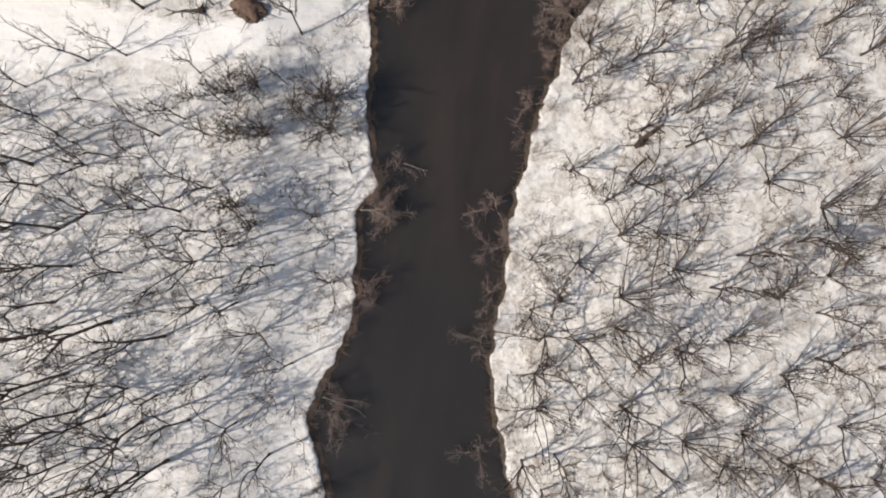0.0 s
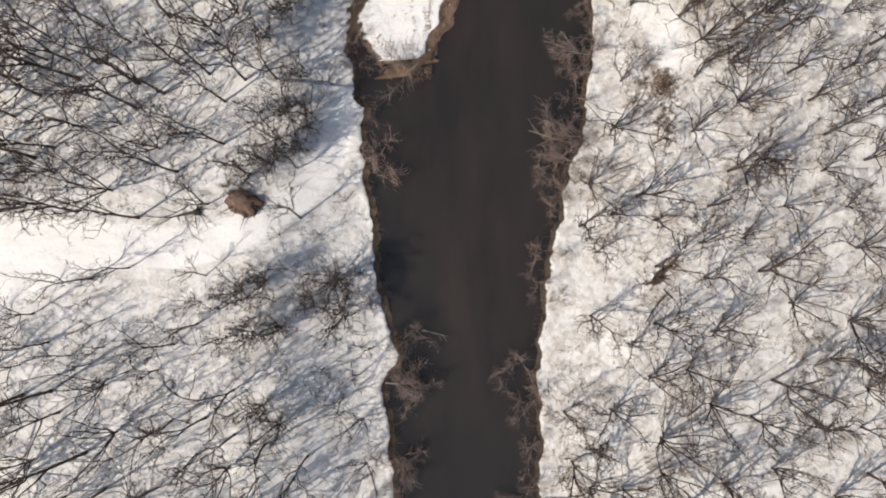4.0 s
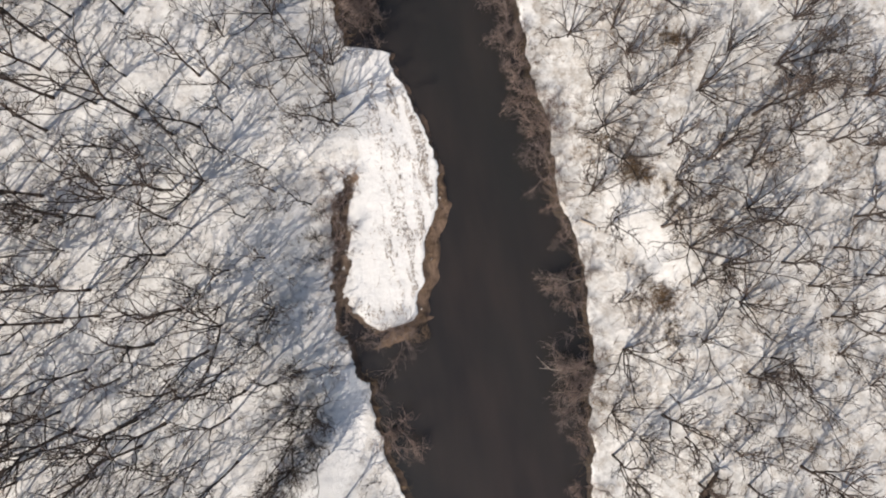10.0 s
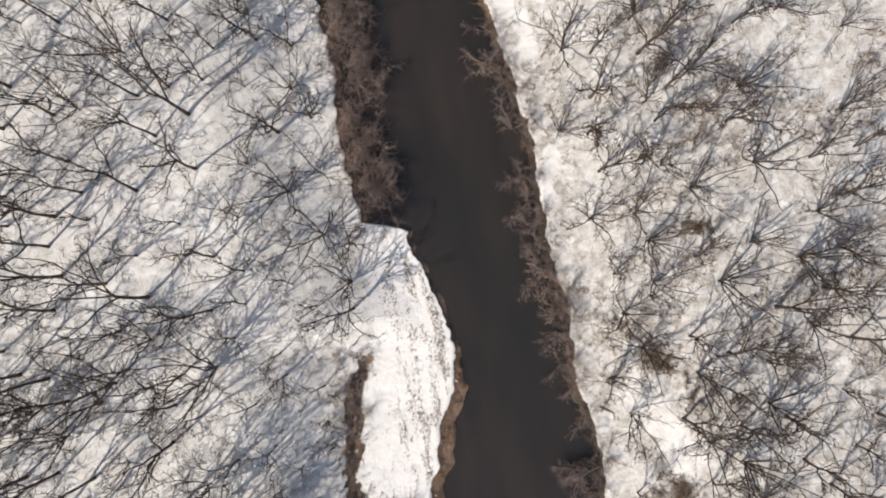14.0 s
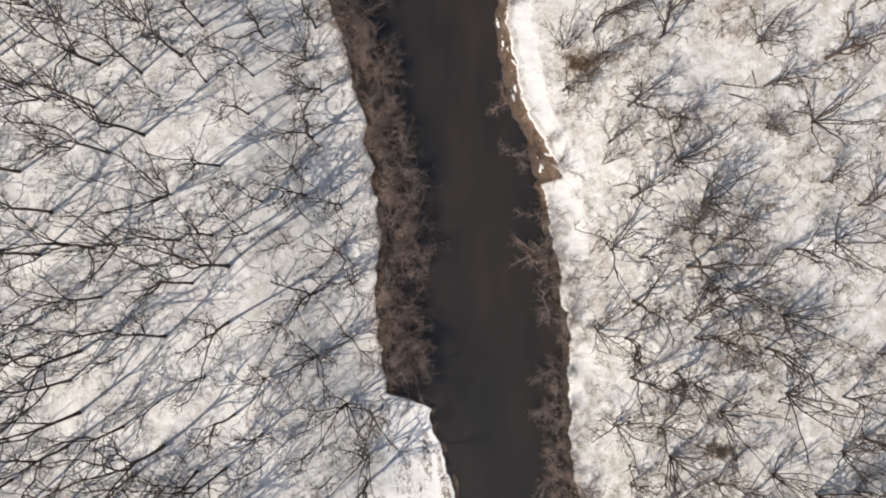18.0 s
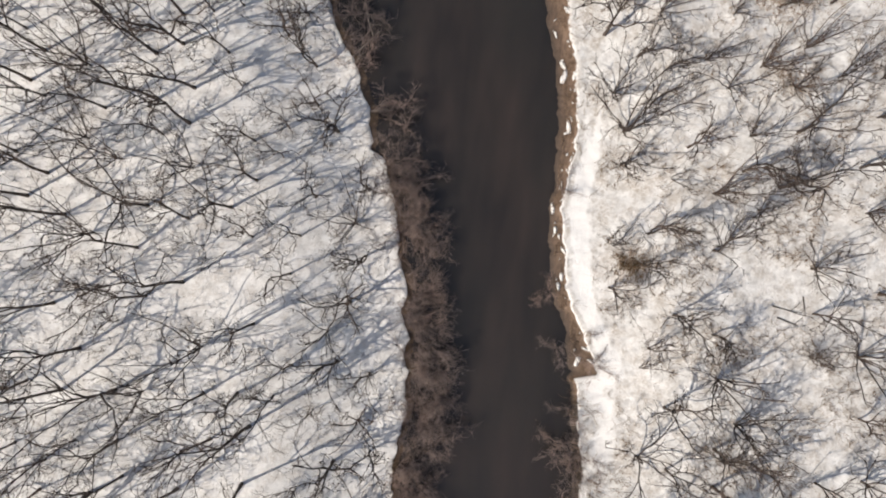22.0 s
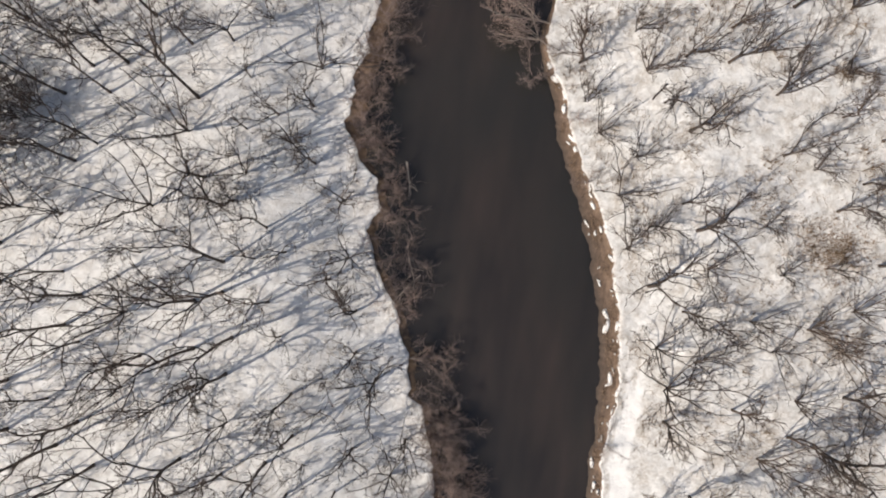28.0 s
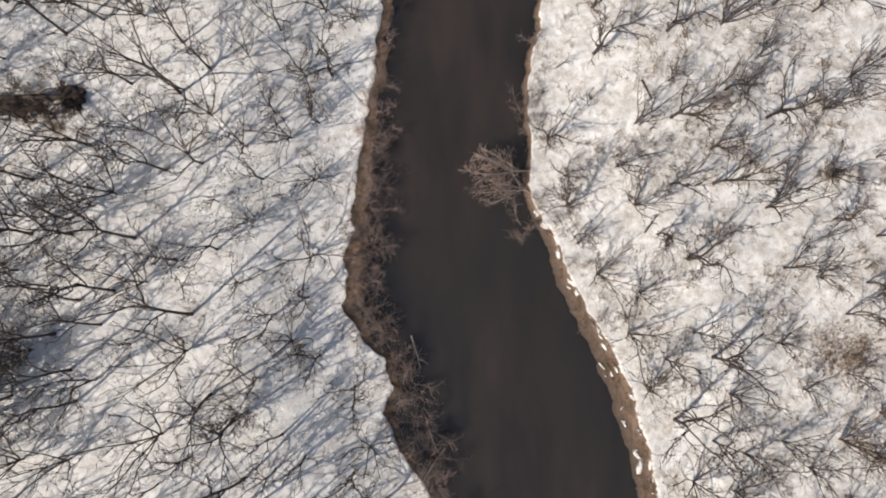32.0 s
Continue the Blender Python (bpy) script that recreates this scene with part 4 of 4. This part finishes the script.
# ---- uprooted trees: plates of dark earth with broken roots ----
def build_root_plate(seed, x, y, wide, deep, tall, turn, soil=None):
    r = random.Random(seed)
    plate = new("root_plate")
    plate.matrix_basis = pose(x, y, land_height(x, y) - 0.1, 0, 0, turn)
    bm = bmesh.new()
    bmesh.ops.create_icosphere(bm, subdivisions=4, radius=1.0)
    for v in bm.verts:
        rough = 1 + 0.35 * noise.noise(v.co * 1.7 + Vector((seed, 0, 0))) + 0.15 * noise.noise(v.co * 5.0)
        v.co = Vector((v.co.x * wide * rough, v.co.y * deep * rough, max(-0.1, v.co.z) * tall * rough))
    me = bpy.data.meshes.new("earth")
    bm.to_mesh(me)
    bm.free()
    me.polygons.foreach_set("use_smooth", [True] * len(me.polygons))
    me.materials.append(soil or EARTH)
    new("earth", me).parent = plate
    for _ in range(9):
        a = r.uniform(0, 6.28)
        p = Vector((math.cos(a) * wide * 0.7, math.sin(a) * deep * 0.7, tall * r.uniform(0.2, 0.8)))
        root = Wood()
        root.tube(crooked(r, p, Vector((math.cos(a), math.sin(a), r.uniform(0, 0.6))), r.uniform(0.8, 2.2), 4, 0.25, 0.0), taper(0.07, 0.014, 5), 5)
        part("root", root, BARK, plate)
    return tagged(plate, "dark earth root plate of an uprooted tree", "root plate", "fallen wood")


build_root_plate(1, -65.9, 172.4, 2.7, 1.1, 1.1, 5)
build_root_plate(2, -60, 173.4, 1.3, 1.5, 1.0, 50)
build_root_plate(5, MOUND[0], MOUND[1], 1.9, 1.5, 0.75, -15, CLAY)
build_root_plate(6, -34.2, 22.5, 0.55, 0.45, 0.6, 20)
build_root_plate(4, 17.4, 17.4, 0.75, 0.45, 0.7, 40)


# ---- stubble in rows on the point bar, and dry grass along the mud ----
def build_stubble():
    wood, r = Wood(), random.Random(31)
    for _ in range(5200):
        y = r.uniform(42.5, 70)
        le = left_edge(y)
        row = 0.55 * round(min(r.uniform(0.4, 7.5), r.uniform(0.4, 7.5)) / 0.55)
        x = le - row + r.gauss(0, 0.15)
        if backwater(x, y) > -0.4 or noise.noise((x * 0.9, y * 0.16, 4)) + 0.5 * noise.noise((x * 2.2, y * 0.5, 8)) < 0.1 - 0.4 * (r.random() - 0.5):
            continue
        base = Vector((x, y, land_height(x, y) - 0.02))
        for _ in range(3):
            wood.tube([base, base + Vector((r.gauss(0, 0.10), r.gauss(0, 0.14), r.uniform(0.06, 0.26)))], [0.024, 0.008], 3)
    tagged(new("stubble", wood.mesh("stubble", STRAW)), "short dry stalks in rows poking through bar snow", "grass", kind="stuff")
    wood = Wood()
    for _ in range(2600):
        y = r.uniform(96, 162)
        x = right_edge(y) - float(line(MUD_RIGHT, y)) * r.uniform(-0.15, 0.75)
        if noise.noise((x * 0.7, y * 0.3, 6)) < 0.0:
            continue
        base = Vector((x, y, 0.0))
        for _ in range(4):
            wood.tube([base, base + Vector((r.gauss(0, 0.16), r.gauss(0, 0.16), r.uniform(0.1, 0.4)))], [0.018, 0.006], 3)
    # brown grass on the apron and the mud of the point bar
    for _ in range(1150):
        y = r.uniform(39.3, 42.3) if r.random() < 0.5 else r.uniform(42, 58)
        x = r.uniform(-13.9, -8.9) if y < 41.8 else left_edge(y) + float(line(MUD_LEFT, y)) * r.uniform(-0.25, 0.85)
        if noise.noise((x * 0.8, y * 0.6, 2)) < -0.12:
            continue
        base = Vector((x, y, -0.1 if y < 41.8 else 0.0))
        for _ in range(5):
            wood.tube([base, base + Vector((r.gauss(0, 0.2), r.gauss(0, 0.2), r.uniform(0.1, 0.35)))], [0.020, 0.007], 3)
    for cx, cy, spread, count in ((23.9, 143, 2.6, 900), (10.2, 111, 1.3, 350), (17.3, 39, 1.2, 300), (17.1, 54.3, 1.2, 300), (-62.4, 171, 2.2, 400), (13.4, 57, 1.8, 200), (26.4, 133, 1.5, 150)):
        for _ in range(count):
            x, y = cx + r.gauss(0, spread), cy + r.gauss(0, spread * 0.8)
            base = Vector((x, y, land_height(x, y) - 0.03))
            for _ in range(4):
                wood.tube([base, base + Vector((r.gauss(0, 0.25), r.gauss(0, 0.25), r.uniform(0.15, 0.5)))], [0.022, 0.007], 3)
    tagged(new("dry_grass", wood.mesh("dry_grass", STRAW)), "flattened dry tan grass along bank and in snow", "grass", kind="stuff")


build_stubble()


# ---- left-over snow on the mud ----
def build_snow_patch(seed):
    r = random.Random(seed)
    bm = bmesh.new()
    bmesh.ops.create_icosphere(bm, subdivisions=3, radius=1.0)
    for v in bm.verts:
        rough = 1 + 0.6 * noise.noise(v.co * 1.6 + Vector((seed * 3.1, 0, 0))) + 0.75 * noise.noise(v.co * 3.9 + Vector((0, seed * 2.3, 0)))
        v.co = Vector((v.co.x * 0.7 * rough, v.co.y * rough, max(-0.2, v.co.z) * 0.16 * rough))
    me = bpy.data.meshes.new("snow_patch")
    bm.to_mesh(me)
    bm.free()
    me.polygons.foreach_set("use_smooth", [True] * len(me.polygons))
    me.materials.append(SNOW)
    return me


PATCHES = [build_snow_patch(i) for i in range(6)]
for _ in range(78):
    y = rng.uniform(99, 132) if rng.random() < 0.6 else rng.uniform(132, 160)
    wide = float(line(MUD_RIGHT, y))
    x = right_edge(y) - wide * rng.uniform(0.02, 0.9) ** 1.6
    ob = new("snow_patch", rng.choice(PATCHES))
    size = 0.09 + 0.34 * rng.random() ** 2.2
    slope = math.degrees(math.atan2(right_edge(y + 1) - right_edge(y - 1), 2))
    ob.matrix_basis = pose(x, y, -0.02 + 0.1 * (right_edge(y) - x < 0.5), 0, 0, -slope + rng.gauss(0, 20)) @ Matrix.Diagonal((size * rng.uniform(0.5, 1.3), size * rng.uniform(0.8, 2.2), 0.7, 1))
    tagged(ob, "small leftover patch of old snow on mud", "snow patch", "snow left on the bank")
for _ in range(4):
    y = rng.uniform(42, 57)
    x = left_edge(y) + float(line(MUD_LEFT, y)) * rng.uniform(0.1, 0.8)
    ob = new("snow_patch", rng.choice(PATCHES))
    size = rng.uniform(0.1, 0.24)
    ob.matrix_basis = pose(x, y, -0.04, 0, 0, rng.uniform(0, 180)) @ Matrix.Diagonal((size, size, 0.7, 1))
    tagged(ob, "small leftover patch of old snow on mud", "snow patch", "snow left on the bank")
